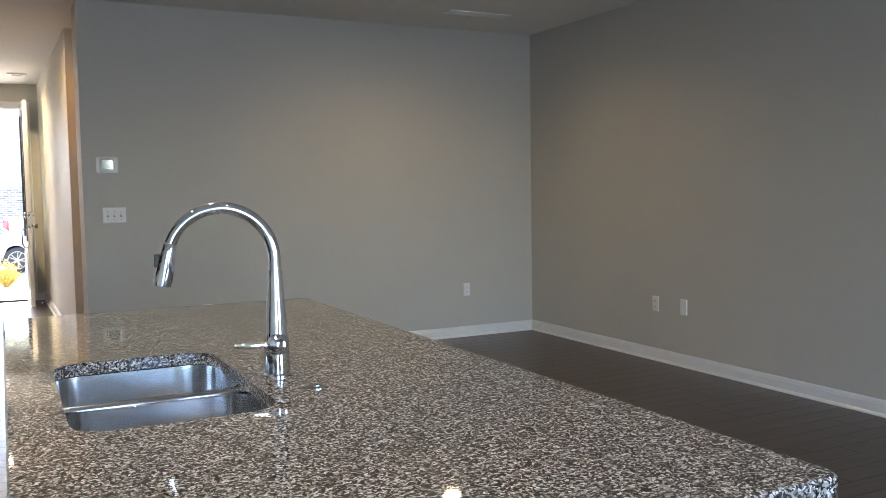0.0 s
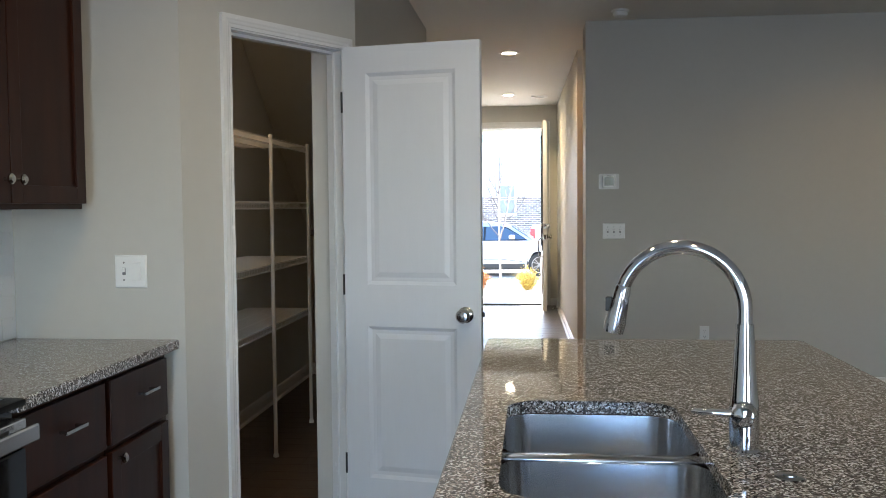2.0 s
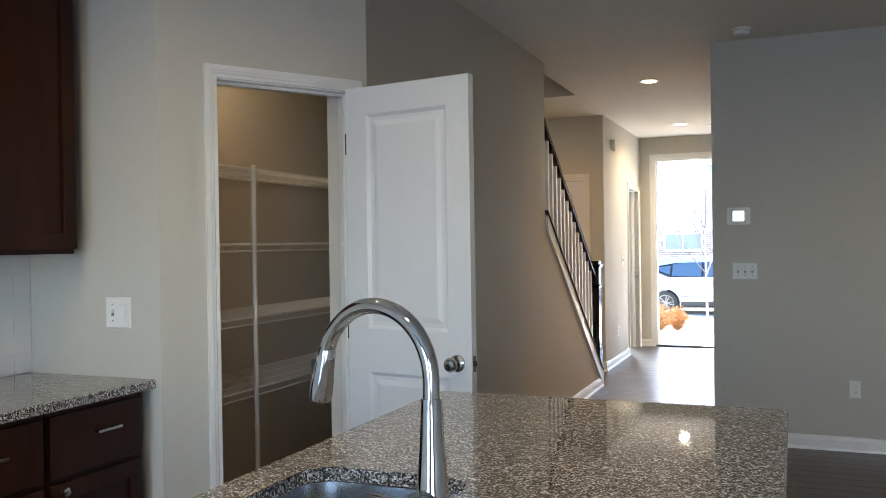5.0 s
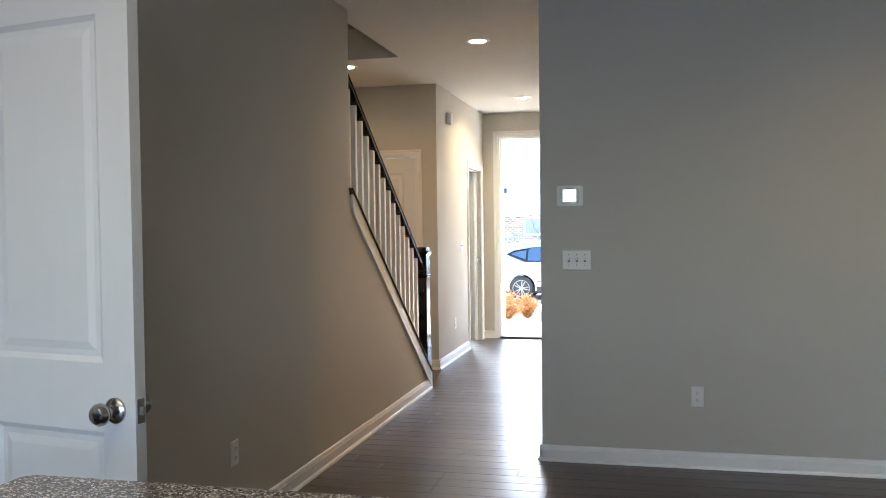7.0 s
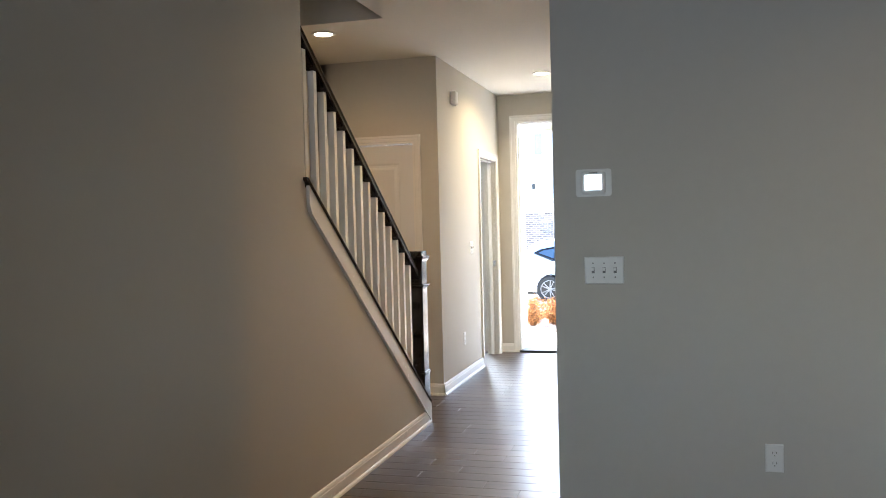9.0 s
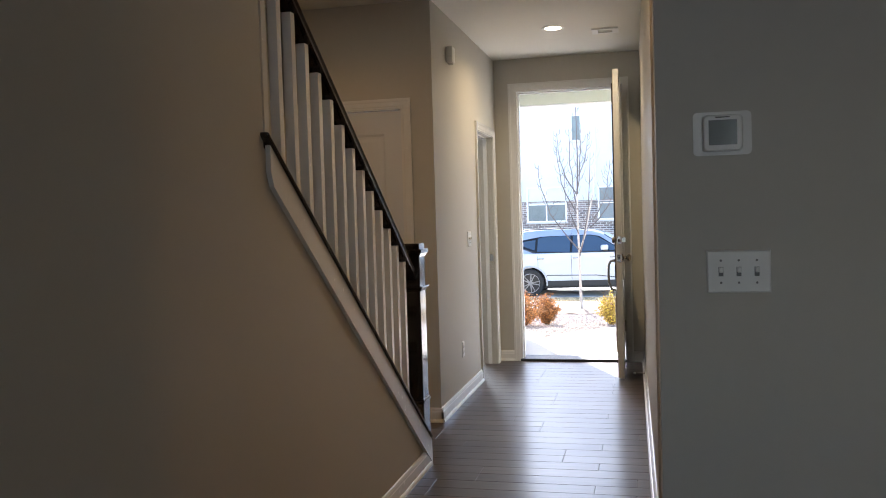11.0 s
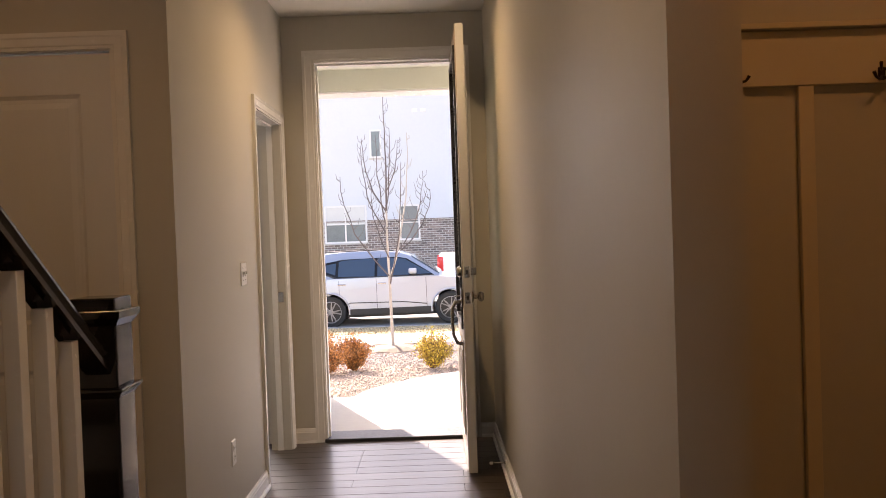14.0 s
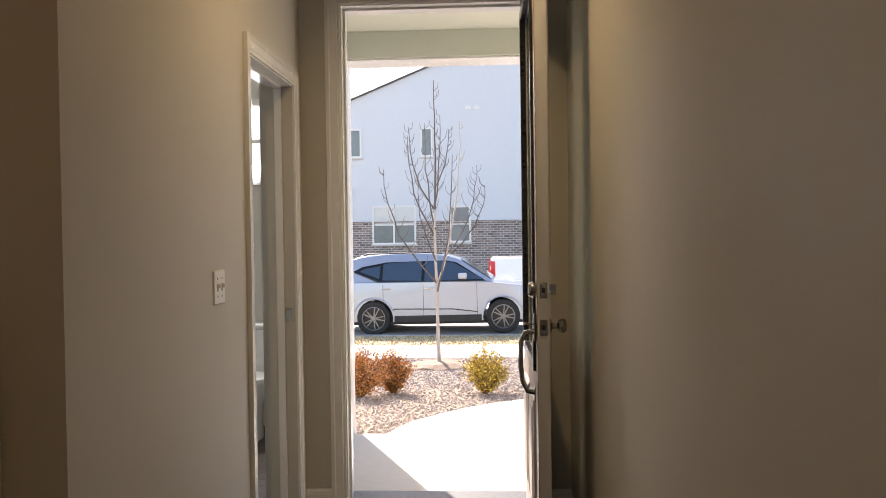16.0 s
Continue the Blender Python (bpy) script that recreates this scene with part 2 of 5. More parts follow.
nt.links.new(mx.outputs[0], nt.nodes["Material Output"].inputs["Surface"])


# ---- mesh helpers ----
def box(bm, x0, y0, z0, x1, y1, z1, bevel=0.0):
    v = [bm.verts.new((x, y, z)) for x in (x0, x1) for y in (y0, y1) for z in (z0, z1)]
    fs = [bm.faces.new([v[i] for i in q]) for q in ((0, 1, 3, 2), (4, 6, 7, 5), (0, 4, 5, 1), (2, 3, 7, 6), (0, 2, 6, 4), (1, 5, 7, 3))]
    if bevel:
        es = list({e for f in fs for e in f.edges})
        bmesh.ops.bevel(bm, geom=es, offset=bevel, segments=2, affect="EDGES", profile=0.5)
    return bm


def boxes(*rows, bevel=0.0):
    bm = bmesh.new()
    for r in rows:
        box(bm, *r, bevel=bevel)
    return bm


def prism(bm, pts, axis, a, b):
    """A polygon in the plane across an axis, pushed from a to b along it."""
    place = {"x": lambda u, v, w: (w, u, v), "y": lambda u, v, w: (u, w, v), "z": lambda u, v, w: (u, v, w)}[axis]
    lo, hi = [bm.verts.new(place(u, v, a)) for u, v in pts], [bm.verts.new(place(u, v, b)) for u, v in pts]
    n = len(pts)
    bm.faces.new(lo[::-1]), bm.faces.new(hi)
    for i in range(n):
        bm.faces.new((lo[i], lo[(i + 1) % n], hi[(i + 1) % n], hi[i]))
    return bm


def lathe(bm, profile, m=None, seg=24, caps=True):
    """Radius and height pairs, turned round z, placed by m."""
    m = m or Matrix()
    rings = []
    for r, z in profile:
        rings.append([bm.verts.new(m @ Vector((max(r, 1e-5) * math.cos(2 * math.pi * i / seg), max(r, 1e-5) * math.sin(2 * math.pi * i / seg), z))) for i in range(seg)])
    for a, b in zip(rings, rings[1:]):
        for i in range(seg):
            bm.faces.new((a[i], a[(i + 1) % seg], b[(i + 1) % seg], b[i]))
    if caps:
        bm.faces.new(rings[0][::-1]), bm.faces.new(rings[-1])
    return bm


def tube(bm, pts, radius, seg=10):
    """A round bar along a line of points; radius is one number or one for each point."""
    pts = [Vector(p) for p in pts]
    rs = radius if isinstance(radius, (list, tuple)) else [radius] * len(pts)
    rings, side = [], None
    for i, p in enumerate(pts):
        d = (pts[min(i + 1, len(pts) - 1)] - pts[max(i - 1, 0)]).normalized()
        if side is None:
            side = d.orthogonal().normalized()
        side = (side - d * side.dot(d)).normalized()
        up = d.cross(side)
        rings.append([bm.verts.new(p + (side * math.cos(2 * math.pi * k / seg) + up * math.sin(2 * math.pi * k / seg)) * rs[i]) for k in range(seg)])
    for a, b in zip(rings, rings[1:]):
        for k in range(seg):
            bm.faces.new((a[k], a[(k + 1) % seg], b[(k + 1) % seg], b[k]))
    bm.faces.new(rings[0][::-1]), bm.faces.new(rings[-1])
    return bm


def part(name, bm, material, parent=None, label="", smooth=False, m=None):
    bmesh.ops.recalc_face_normals(bm, faces=bm.faces)
    me = bpy.data.meshes.new(name)
    bm.to_mesh(me)
    bm.free()
    for p in me.polygons:
        p.use_smooth = smooth
    if smooth:
        me.set_sharp_from_angle(angle=radians(40))
    me.materials.append(material)
    ob = new(name, me)
    if parent:
        ob.parent = parent
    if m:
        ob.matrix_basis = m
    if label:
        ob["label"] = label
    return ob


def thing(name, label, category, m=None, group="", kind=""):
    ob = new(name)
    ob.empty_display_size = 0.1
    if m:
        ob.matrix_basis = m
    return tagged(ob, label, category, group, kind)


def structure(name, bm, material, label, category="wall", smooth=False):
    return tagged(part(name, bm, material, smooth=smooth), label, category, kind="structure")


H = 2.74

# ---- structure ----
PW0, PW1 = Vector((-1.03, 3.31, 0)), Vector((-0.57, 4.064, 0))   # pantry wall, room side
PDIR = (PW1 - PW0).normalized()
PNORM = Vector((PDIR.y, -PDIR.x, 0))
PM = Matrix((( PDIR.x, -PNORM.x, 0, PW0.x), (PDIR.y, -PNORM.y, 0, PW0.y), (0, 0, 1, 0), (0, 0, 0, 1)))   # x along the wall, y into the pantry
PS0, PS1 = 0.226, 0.797

floor = structure("floor", boxes((-2.6, -2.8, -0.12, 4.6, 12.36, -0.012), (-2.6, 12.36, -0.12, -0.99, 14.2, -0.012)), M_GAP, "dark wooden plank floor, glossy by the front door", "floor")
bm = boxes((-1.78, -2.8, H, 4.6, 3.2, H + 0.25), (-1.78, 3.2, H, 4.6, 4.4, H + 0.25), (-0.76, 4.4, H, 4.6, 8.66, H + 0.25), (-1.95, 8.66, H, 4.6, 12.5, H + 0.25), (-1.78, 4.4, H, -0.76, 6.05, H + 0.25), (-2.6, 11.2, H, -0.8, 14.3, H + 0.24))
structure("ceiling", bm, M_CEIL, "smooth painted white ceiling with stairwell opening", "ceiling")
structure("wall_kitchen", boxes((-1.80, -2.8, 0, -1.66, 6.05, H)), M_WALL, "painted kitchen wall behind the range", "wall")
structure("wall_kitchen_end", boxes((-1.66, 3.31, 0, -1.03, 3.42, H)), M_WALL, "painted wall at the end of the counter", "wall")
PL = (PW1 - PW0).length
wp = structure("wall_pantry", boxes((0, 0, 0, PS0 - 0.018, 0.08, H), (PS1 + 0.018, 0, 0, PL, 0.08, H), (PS0 - 0.018, 0, 2.038, PS1 + 0.018, 0.08, H)), M_WALL, "angled painted wall with the pantry doorway", "wall")
wp.matrix_basis = PM
structure("wall_stair", boxes((-0.76, 4.06, 0, -0.64, 7.115, H)), M_WALL, "long painted wall beside the staircase", "wall")
bm = prism(bmesh.new(), [(6.05, 0), (7.44, 0), (7.44, 1.14), (6.05, 2.24)], "x", -1.80, -1.66)
structure("wall_pantry_side", bm, M_WALL, "painted pantry wall under the stairs", "wall")
structure("wall_pantry_back", boxes((-1.66, 7.36, 0, -0.76, 7.44, 1.14)), M_WALL, "painted back wall of the pantry", "wall")
structure("pantry_soffit", prism(bmesh.new(), [(7.358, 1.22), (5.44, 2.737), (5.40, 2.737), (7.358, 1.19)], "x", -1.658, -0.762), M_WALL, "painted sloping soffit under the stairs", "ceiling")
structure("wall_thermostat", boxes((0.570, 7.0, 0, 4.6, 7.37, H)), M_WALL, "painted living room wall with thermostat and switches", "wall")
structure("wall_living", boxes((4.45, -2.8, 0, 4.6, 7.0, H)), M_WALL, "plain painted living room side wall", "wall")
structure("wall_rear", boxes((-1.66, -2.8, 0, -0.95, -2.66, H), (0.35, -2.8, 0, 1.85, -2.66, H), (3.45, -2.8, 0, 4.45, -2.66, H), (-0.95, -2.8, 2.14, 0.35, -2.66, H), (-0.95, -2.8, 0, 0.35, -2.66, 0.1), (1.85, -2.8, 2.2, 3.45, -2.66, H), (1.85, -2.8, 0, 3.45, -2.66, 0.4)), M_WALL, "painted rear wall with two window openings", "wall")
structure("wall_hall_east", prism(bmesh.new(), [(0.569, 8.215), (0.69, 8.215), (0.69, 12.36), (0.503, 12.36)], "z", 0, H), M_WALL, "painted hallway wall beside the front door", "wall")
structure("wall_hall_west", boxes((-0.914, 10.0, 0, -0.789, 11.47, H), (-0.914, 12.19, 0, -0.789, 12.36, H), (-0.914, 11.47, 2.05, -0.789, 12.19, H)), M_WALL, "painted hallway wall with the powder room doorway", "wall")
structure("wall_closet", boxes((-0.987, 10.0, 0, -0.914, 10.114, H), (-1.95, 10.0, 2.066, -0.987, 10.114, H), (-1.95, 10.0, 0, -1.733, 10.114, H)), M_WALL, "painted wall with a closed closet door at the foot of the stairs", "wall")
structure("wall_stairwell", boxes((-1.95, 6.05, 0, -1.85, 10.0, 5.2), (-1.85, 8.66, H + 0.25, -0.76, 8.76, 5.2), (-0.76, 4.0, H + 0.25, -0.64, 8.76, 5.2), (-1.95, 3.9, H + 0.25, -0.64, 4.0, 5.2), (-1.95, 3.9, 5.2, -0.64, 8.76, 5.3), (-1.95, 4.0, H + 0.25, -1.85, 6.05, 5.2)), M_WALL, "painted walls round the upper stairwell", "wall")
structure("wall_front", boxes((-0.99, 12.36, 0, -0.60, 12.52, 2.9), (0.348, 12.36, 0, 4.6, 12.52, 2.9), (-0.60, 12.36, 2.46, 0.348, 12.52, 2.9)), M_WALL, "painted front wall with the open entrance", "wall")
structure("wall_nook", boxes((0.69, 8.84, 0, 2.7, 8.94, H), (2.6, 7.37, 0, 2.7, 8.84, H)), M_WALL, "painted walls of the mudroom nook", "wall")
structure("wall_powder", boxes((-2.6, 11.2, 0, -0.914, 11.3, H), (-2.6, 11.3, 0, -2.5, 14.15, H), (-2.6, 14.15, 0, -2.1, 14.29, H), (-1.43, 14.15, 0, -0.88, 14.29, H), (-2.1, 14.15, 0, -1.43, 14.29, 1.71), (-2.1, 14.15, 2.29, -1.43, 14.29, H), (-0.99, 12.52, 0, -0.88, 14.15, H)), M_WALL, "painted powder room walls with a small high window", "wall")


# knee wall under the balustrade: cap line of the stairs
def cap(y):
    return 1.604 - 0.748 * (y - 7.115)


bm = bmesh.new()
prism(bm, [(7.115, 0), (9.1, 0), (9.1, cap(9.1) - 0.02), (7.115, cap(7.115) - 0.02)], "x", -0.755, -0.64)
structure("wall_knee", bm, M_WALL, "painted triangular wall below the stair balustrade", "wall")


def frustum(bm, x0, z0, x1, z1, ya, yb, inset):
    """A raised field: a rectangle at depth ya that tapers to a smaller one at yb."""
    a = [bm.verts.new((x, ya, z)) for x, z in ((x0, z0), (x1, z0), (x1, z1), (x0, z1))]
    b = [bm.verts.new((x, yb, z)) for x, z in ((x0 + inset, z0 + inset), (x1 - inset, z0 + inset), (x1 - inset, z1 - inset), (x0 + inset, z1 - inset))]
    bm.faces.new(b), bm.faces.new(a[::-1])
    for i in range(4):
        bm.faces.new((a[i], a[(i + 1) % 4], b[(i + 1) % 4], b[i]))
    return bm


def rounded(x0, y0, x1, y1, r, n=6):
    pts = []
    for cx, cy, a0 in ((x1 - r, y1 - r, 0), (x0 + r, y1 - r, 90), (x0 + r, y0 + r, 180), (x1 - r, y0 + r, 270)):
        pts += [(cx + r * math.cos(radians(a0 + 90 * i / n)), cy + r * math.sin(radians(a0 + 90 * i / n))) for i in range(n + 1)]
    return pts


def loft(bm, loops, close_end=True):
    rings = [[bm.verts.new(p) for p in lp] for lp in loops]
    n = len(rings[0])
    for a, b in zip(rings, rings[1:]):
        for i in range(n):
            bm.faces.new((a[i], a[(i + 1) % n], b[(i + 1) % n], b[i]))
    if close_end:
        bm.faces.new(rings[-1])
    return rings


def slab(outer, hole, z0, z1):
    """A stone top with eased edges and, where given, a hole right through it."""
    bm = bmesh.new()
    e = 0.004

    def side(pts, z, k):
        cx, cy = sum(p[0] for p in pts) / len(pts), sum(p[1] for p in pts) / len(pts)
        return [(x + math.copysign(k, cx - x), y + math.copysign(k, cy - y), z) for x, y in pts]

    ro = loft(bm, [side(outer, z0, 0), side(outer, z1 - e, 0), side(outer, z1, e)], False)
    caps = [[ro[0]], [ro[-1]]]
    if hole:
        rh = loft(bm, [side(hole, z0, 0), side(hole, z1 - e, 0), side(hole, z1, -e)], False)
        caps[0].append(rh[0]), caps[1].append(rh[-1])
    for loops in caps:
        es = [bm.edges.get((lp[i], lp[(i + 1) % len(lp)])) for lp in loops for i in range(len(lp))]
        bmesh.ops.triangle_fill(bm, edges=es, use_beauty=True)
    return bm


def leaf_mesh(w, h, t, fields, stile=0.0):
    """A door slab with sunk fields (x0, z0, x1, z1) on both faces; x from the hinge, y through it."""
    bm = bmesh.new()
    d = 0.009
    box(bm, 0.001, d, 0.001, w - 0.001, t - d, h - 0.001)
    xs0, xs1 = min(f[0] for f in fields), max(f[2] for f in fields)
    box(bm, 0, 0, 0, xs0, t, h), box(bm, xs1, 0, 0, w, t, h)
    cuts = sorted((f[1], f[3]) for f in fields)
    z = 0
    for a, b in cuts:
        box(bm, xs0, 0, z, xs1, t, a)
        z = b
    box(bm, xs0, 0, z, xs1, t, h)
    for x0, z0, x1, z1 in fields:
        for ya, yb in ((0.001, d), (t - 0.001, t - d)):
            k = 0.014
            for q in (((x0, z0), (x1, z0), (x1 - k, z0 + k), (x0 + k, z0 + k)), ((x1, z0), (x1, z1), (x1 - k, z1 - k), (x1 - k, z0 + k)),
                      ((x1, z1), (x0, z1), (x0 + k, z1 - k), (x1 - k, z1 - k)), ((x0, z1), (x0, z0), (x0 + k, z0 + k), (x0 + k, z1 - k))):
                bm.faces.new([bm.verts.new((x, (ya, ya, yb, yb)[i], zz)) for i, (x, zz) in enumerate(q)])
    return bm


def knob_set(parent, m, material):
    """A round door knob with its rose; m has z pointing out of the door."""
    k = part("knob", lathe(bmesh.new(), [(0.032, 0), (0.032, 0.006), (0.026, 0.011), (0.012, 0.014), (0.011, 0.032), (0.020, 0.038), (0.0275, 0.048), (0.0275, 0.058), (0.021, 0.067), (0.008, 0.070)], m, 28), material, parent, "round satin nickel knob", True)
    return k


def plate(name, label, category, m, kinds, w=None, group=""):
    """A wall plate that faces local -y; kinds: one letter a gang (t toggle, r rocker, o outlet, b blank)."""
    n = len(kinds)
    w = w or 0.07 + 0.046 * (n - 1)
    ob = thing(name, label, category, m, group)
    bm = bmesh.new()
    frustum(bm, -w / 2, -0.0575, w / 2, 0.0575, 0.0, -0.006, 0.004)
    part("cover_plate", bm, M_PLATE, ob)
    for i, k in enumerate(kinds):
        x = (i - (n - 1) / 2) * 0.046
        if k == "t":
            part("toggle", boxes((x - 0.005, -0.018, -0.002, x + 0.005, -0.004, 0.012), bevel=0.0015), M_PLATE, ob)
            # the toggle's small shadow, painted as a grey patch on the plate
            part("toggle_shade_grey", boxes((x - 0.0062, -0.0066, -0.0125, x + 0.0062, -0.0055, 0.0125)), M_SCREW_SLOT_SHADE, ob, "grey patch round the toggle, its shadow put into the colour")
            for z in (-0.03, 0.03):
                part("screw", lathe(bmesh.new(), [(0.0032, 0), (0.0032, 0.0012)], pose(x, -0.0058, z, 90), 10), M_SCREW_SLOT_SHADE, ob)
        elif k == "r":
            part("rocker", frustum(bmesh.new(), x - 0.0165, -0.033, x + 0.0165, 0.033, -0.004, -0.009, 0.003), M_PLATE, ob)
        elif k == "o":
            for z in (-0.021, 0.021):
                r = part("receptacle", prism(bmesh.new(), [(a + x, b + z) for a, b in rounded(-0.0165, -0.0145, 0.0165, 0.0145, 0.01, 4)], "y", -0.008, -0.004), M_PLATE, ob)
                part("slot", boxes((x - 0.008, -0.0086, z - 0.002, x - 0.006, -0.0078, z + 0.007), (x + 0.006, -0.0086, z - 0.002, x + 0.008, -0.0078, z + 0.007), (x - 0.002, -0.0086, z - 0.010, x + 0.002, -0.0078, z - 0.006)), M_DARK, r)
    return ob


def facing(x, y, z, way):
    """A plate's pose on a wall whose face looks along way: -y, +x, -x or +y."""
    return pose(x, y, z, 0, 0, {"-y": 0, "+x": 90, "+y": 180, "-x": -90}[way])


# ---- kitchen island ----
island = thing("kitchen_island", "dark-stained wooden island cabinet below a granite top", "kitchen island")
part("body", boxes((0.07, 1.06, 0.10, 0.09, 3.33, 0.884), (0.76, 1.06, 0.10, 0.78, 3.33, 0.884), (0.09, 1.06, 0.10, 0.76, 1.08, 0.884), (0.09, 3.31, 0.10, 0.76, 3.33, 0.884), (0.09, 1.08, 0.10, 0.76, 3.31, 0.12)), M_CAB, island)
part("toe_kick", boxes((0.13, 1.10, 0.0, 0.74, 3.30, 0.10)), M_DARK, island)
for i in range(4):
    y0 = 1.09 + i * 0.56
    part("door", frustum(bmesh.new(), 0, 0, 0.53, 0.74, 0, -0.018, 0.004), M_CAB, island, m=pose(0.07, y0 + 0.53, 0.125, 0, 0, -90))

HOLE = rounded(0.116, 1.752, 0.497, 2.442, 0.075, 8)
tagged(part("island_countertop", slab(rounded(0.02, 0.985, 1.068, 3.392, 0.028, 6), HOLE, 0.884, 0.915), M_GRANITE), "polished speckled granite countertop on the island", "countertop")

sink = thing("kitchen_sink", "stainless steel double-bowl sink below the granite", "sink")
for y0, y1 in ((1.745, 2.088), (2.112, 2.449)):
    bm = bmesh.new()
    lp = []
    for k, z, r in ((0.0, 0.880, 0.078), (0.002, 0.86, 0.076), (0.010, 0.72, 0.07), (0.022, 0.695, 0.06), (0.05, 0.682, 0.045)):
        lp.append([(x, y, z) for x, y in rounded(0.108 + k, y0 + k, 0.505 - k, y1 - k, r, 8)])
    loft(bm, lp)
    b = part("bowl", bm, M_SINK, sink, smooth=True)
    part("drain", lathe(bmesh.new(), [(0.045, 0), (0.045, 0.003), (0.03, 0.004), (0.028, 0.001)], pose(0.31, (y0 + y1) / 2, 0.6825)), M_CHROME, b, smooth=True)
part("rim", boxes((0.108, 2.078, 0.874, 0.505, 2.122, 0.884), bevel=0.004), M_SINK, sink, "steel bridge between the bowls", True)

faucet = thing("kitchen_faucet", "tall chrome gooseneck pull-down faucet beside the sink", "faucet", pose(0.563, 2.048, 0.915, 0, 0, 166))
part("base", lathe(bmesh.new(), [(0.031, 0), (0.031, 0.004), (0.027, 0.008), (0.0265, 0.085), (0.0245, 0.10), (0.020, 0.16), (0.0165, 0.225), (0.0165, 0.235)], None, 32), M_CHROME, faucet, smooth=True)
arc = [(0, 0, 0.235)] + [(0.113 - 0.113 * math.cos(radians(a)), 0, 0.262 + 0.113 * math.sin(radians(a))) for a in range(0, 166, 8)]
part("gooseneck", tube(bmesh.new(), arc, 0.0135, 20), M_CHROME, faucet, smooth=True)
ex, ez = arc[-1][0], arc[-1][2]
head = part("spray_head", tube(bmesh.new(), [(ex, 0, ez), (ex + 0.0010, 0, ez - 0.004), (ex + 0.006, 0, ez - 0.024), (ex + 0.016, 0, ez - 0.072), (ex + 0.020, 0, ez - 0.09)], [0.0135, 0.0155, 0.0165, 0.0205, 0.019], 20), M_CHROME, faucet, smooth=True)
part("button", boxes((ex + 0.022, -0.007, ez - 0.05, ex + 0.034, 0.007, ez - 0.022), bevel=0.002), M_DARK, head, "black spray button")
part("hinge_ball", lathe(bmesh.new(), [(0.004, -0.026), (0.017, -0.022), (0.0225, -0.012), (0.0225, 0.012), (0.017, 0.022), (0.004, 0.026)], pose(0.0, 0.030, 0.075, 90), 24), M_CHROME, faucet, smooth=True)
part("lever", tube(bmesh.new(), [(0.0, 0.034, 0.075), (0.05, 0.036, 0.0755), (0.088, 0.038, 0.077), (0.092, 0.038, 0.077)], [0.008, 0.0065, 0.0055, 0.003], 14), M_CHROME, faucet, smooth=True)

button = thing("sink_button", "small chrome push button set in the granite", "button", pose(0.60, 1.893, 0.915))
part("collar", lathe(bmesh.new(), [(0.024, 0), (0.024, 0.002), (0.02, 0.0035), (0.014, 0.004)], None, 24), M_CHROME, button, smooth=True)
part("cap", lathe(bmesh.new(), [(0.012, 0.004), (0.012, 0.0055), (0.009, 0.0065)], None, 20), M_CHROME, button, smooth=True)


# ---- base and wall cabinets ----
def pull(parent, x, y, z, length=0.11):
    """A flat bar pull along y on two posts, on a face that looks along +x."""
    bm = boxes((x, y - length / 2 + 0.012, z - 0.004, x + 0.026, y - length / 2 + 0.02, z + 0.004), (x, y + length / 2 - 0.02, z - 0.004, x + 0.026, y + length / 2 - 0.012, z + 0.004))
    box(bm, x + 0.022, y - length / 2, z - 0.005, x + 0.03, y + length / 2, z + 0.005, bevel=0.0015)
    return part("pull", bm, M_NICKEL, parent, "satin nickel bar pull")


def knob_small(parent, x, y, z):
    return part("knob", lathe(bmesh.new(), [(0.006, 0), (0.005, 0.012), (0.0145, 0.018), (0.016, 0.024), (0.010, 0.029)], pose(x, y, z, 0, 90), 20), M_NICKEL, parent, "satin nickel round knob", True)


def front(name, parent, y0, z0, y1, z1, x, shaker=True):
    """A cabinet front in the plane x: a framed, sunk panel, or a plain drawer slab."""
    bm = bmesh.new()
    if shaker:
        k = 0.055
        for r in ((y0, z0, y0 + k, z1), (y1 - k, z0, y1, z1), (y0 + k, z0, y1 - k, z0 + k), (y0 + k, z1 - k, y1 - k, z1)):
            box(bm, x, r[0], r[1], x + 0.019, r[2], r[3], bevel=0.0012)
        box(bm, x, y0 + k - 0.004, z0 + k - 0.004, x + 0.009, y1 - k + 0.004, z1 - k + 0.004)
        box(bm, x + 0.007, y0 + k, z0 + k, x + 0.013, y1 - k, z0 + k + 0.006), box(bm, x + 0.007, y0 + k, z1 - k - 0.006, x + 0.013, y1 - k, z1 - k)
    else:
        box(bm, x, y0, z0, x + 0.019, y1, z1, bevel=0.003)
    return part(name, bm, M_CAB, parent)


c1 = thing("base_cabinet", "dark wooden base cabinet with three drawers", "cabinet", group="base cabinets by the range")
part("body", boxes((-1.658, 2.362, 0.10, -1.09, 2.835, 0.884)), M_CAB, c1)
part("toe_kick", boxes((-1.65, 2.362, 0.0, -1.15, 2.835, 0.10)), M_DARK, c1)
for z0, z1, h in ((0.665, 0.862, 0.78), (0.40, 0.645, 0.565), (0.125, 0.38, 0.30)):
    pull(front("drawer", c1, 2.372, z0, 2.818, z1, -1.09, False), -1.071, 2.61, h)
c2 = thing("base_cabinet", "dark wooden base cabinet with a drawer over a door", "cabinet", group="base cabinets by the range")
part("body", boxes((-1.658, 2.839, 0.10, -1.09, 3.268, 0.884)), M_CAB, c2)
part("toe_kick", boxes((-1.65, 2.839, 0.0, -1.15, 3.268, 0.10)), M_DARK, c2)
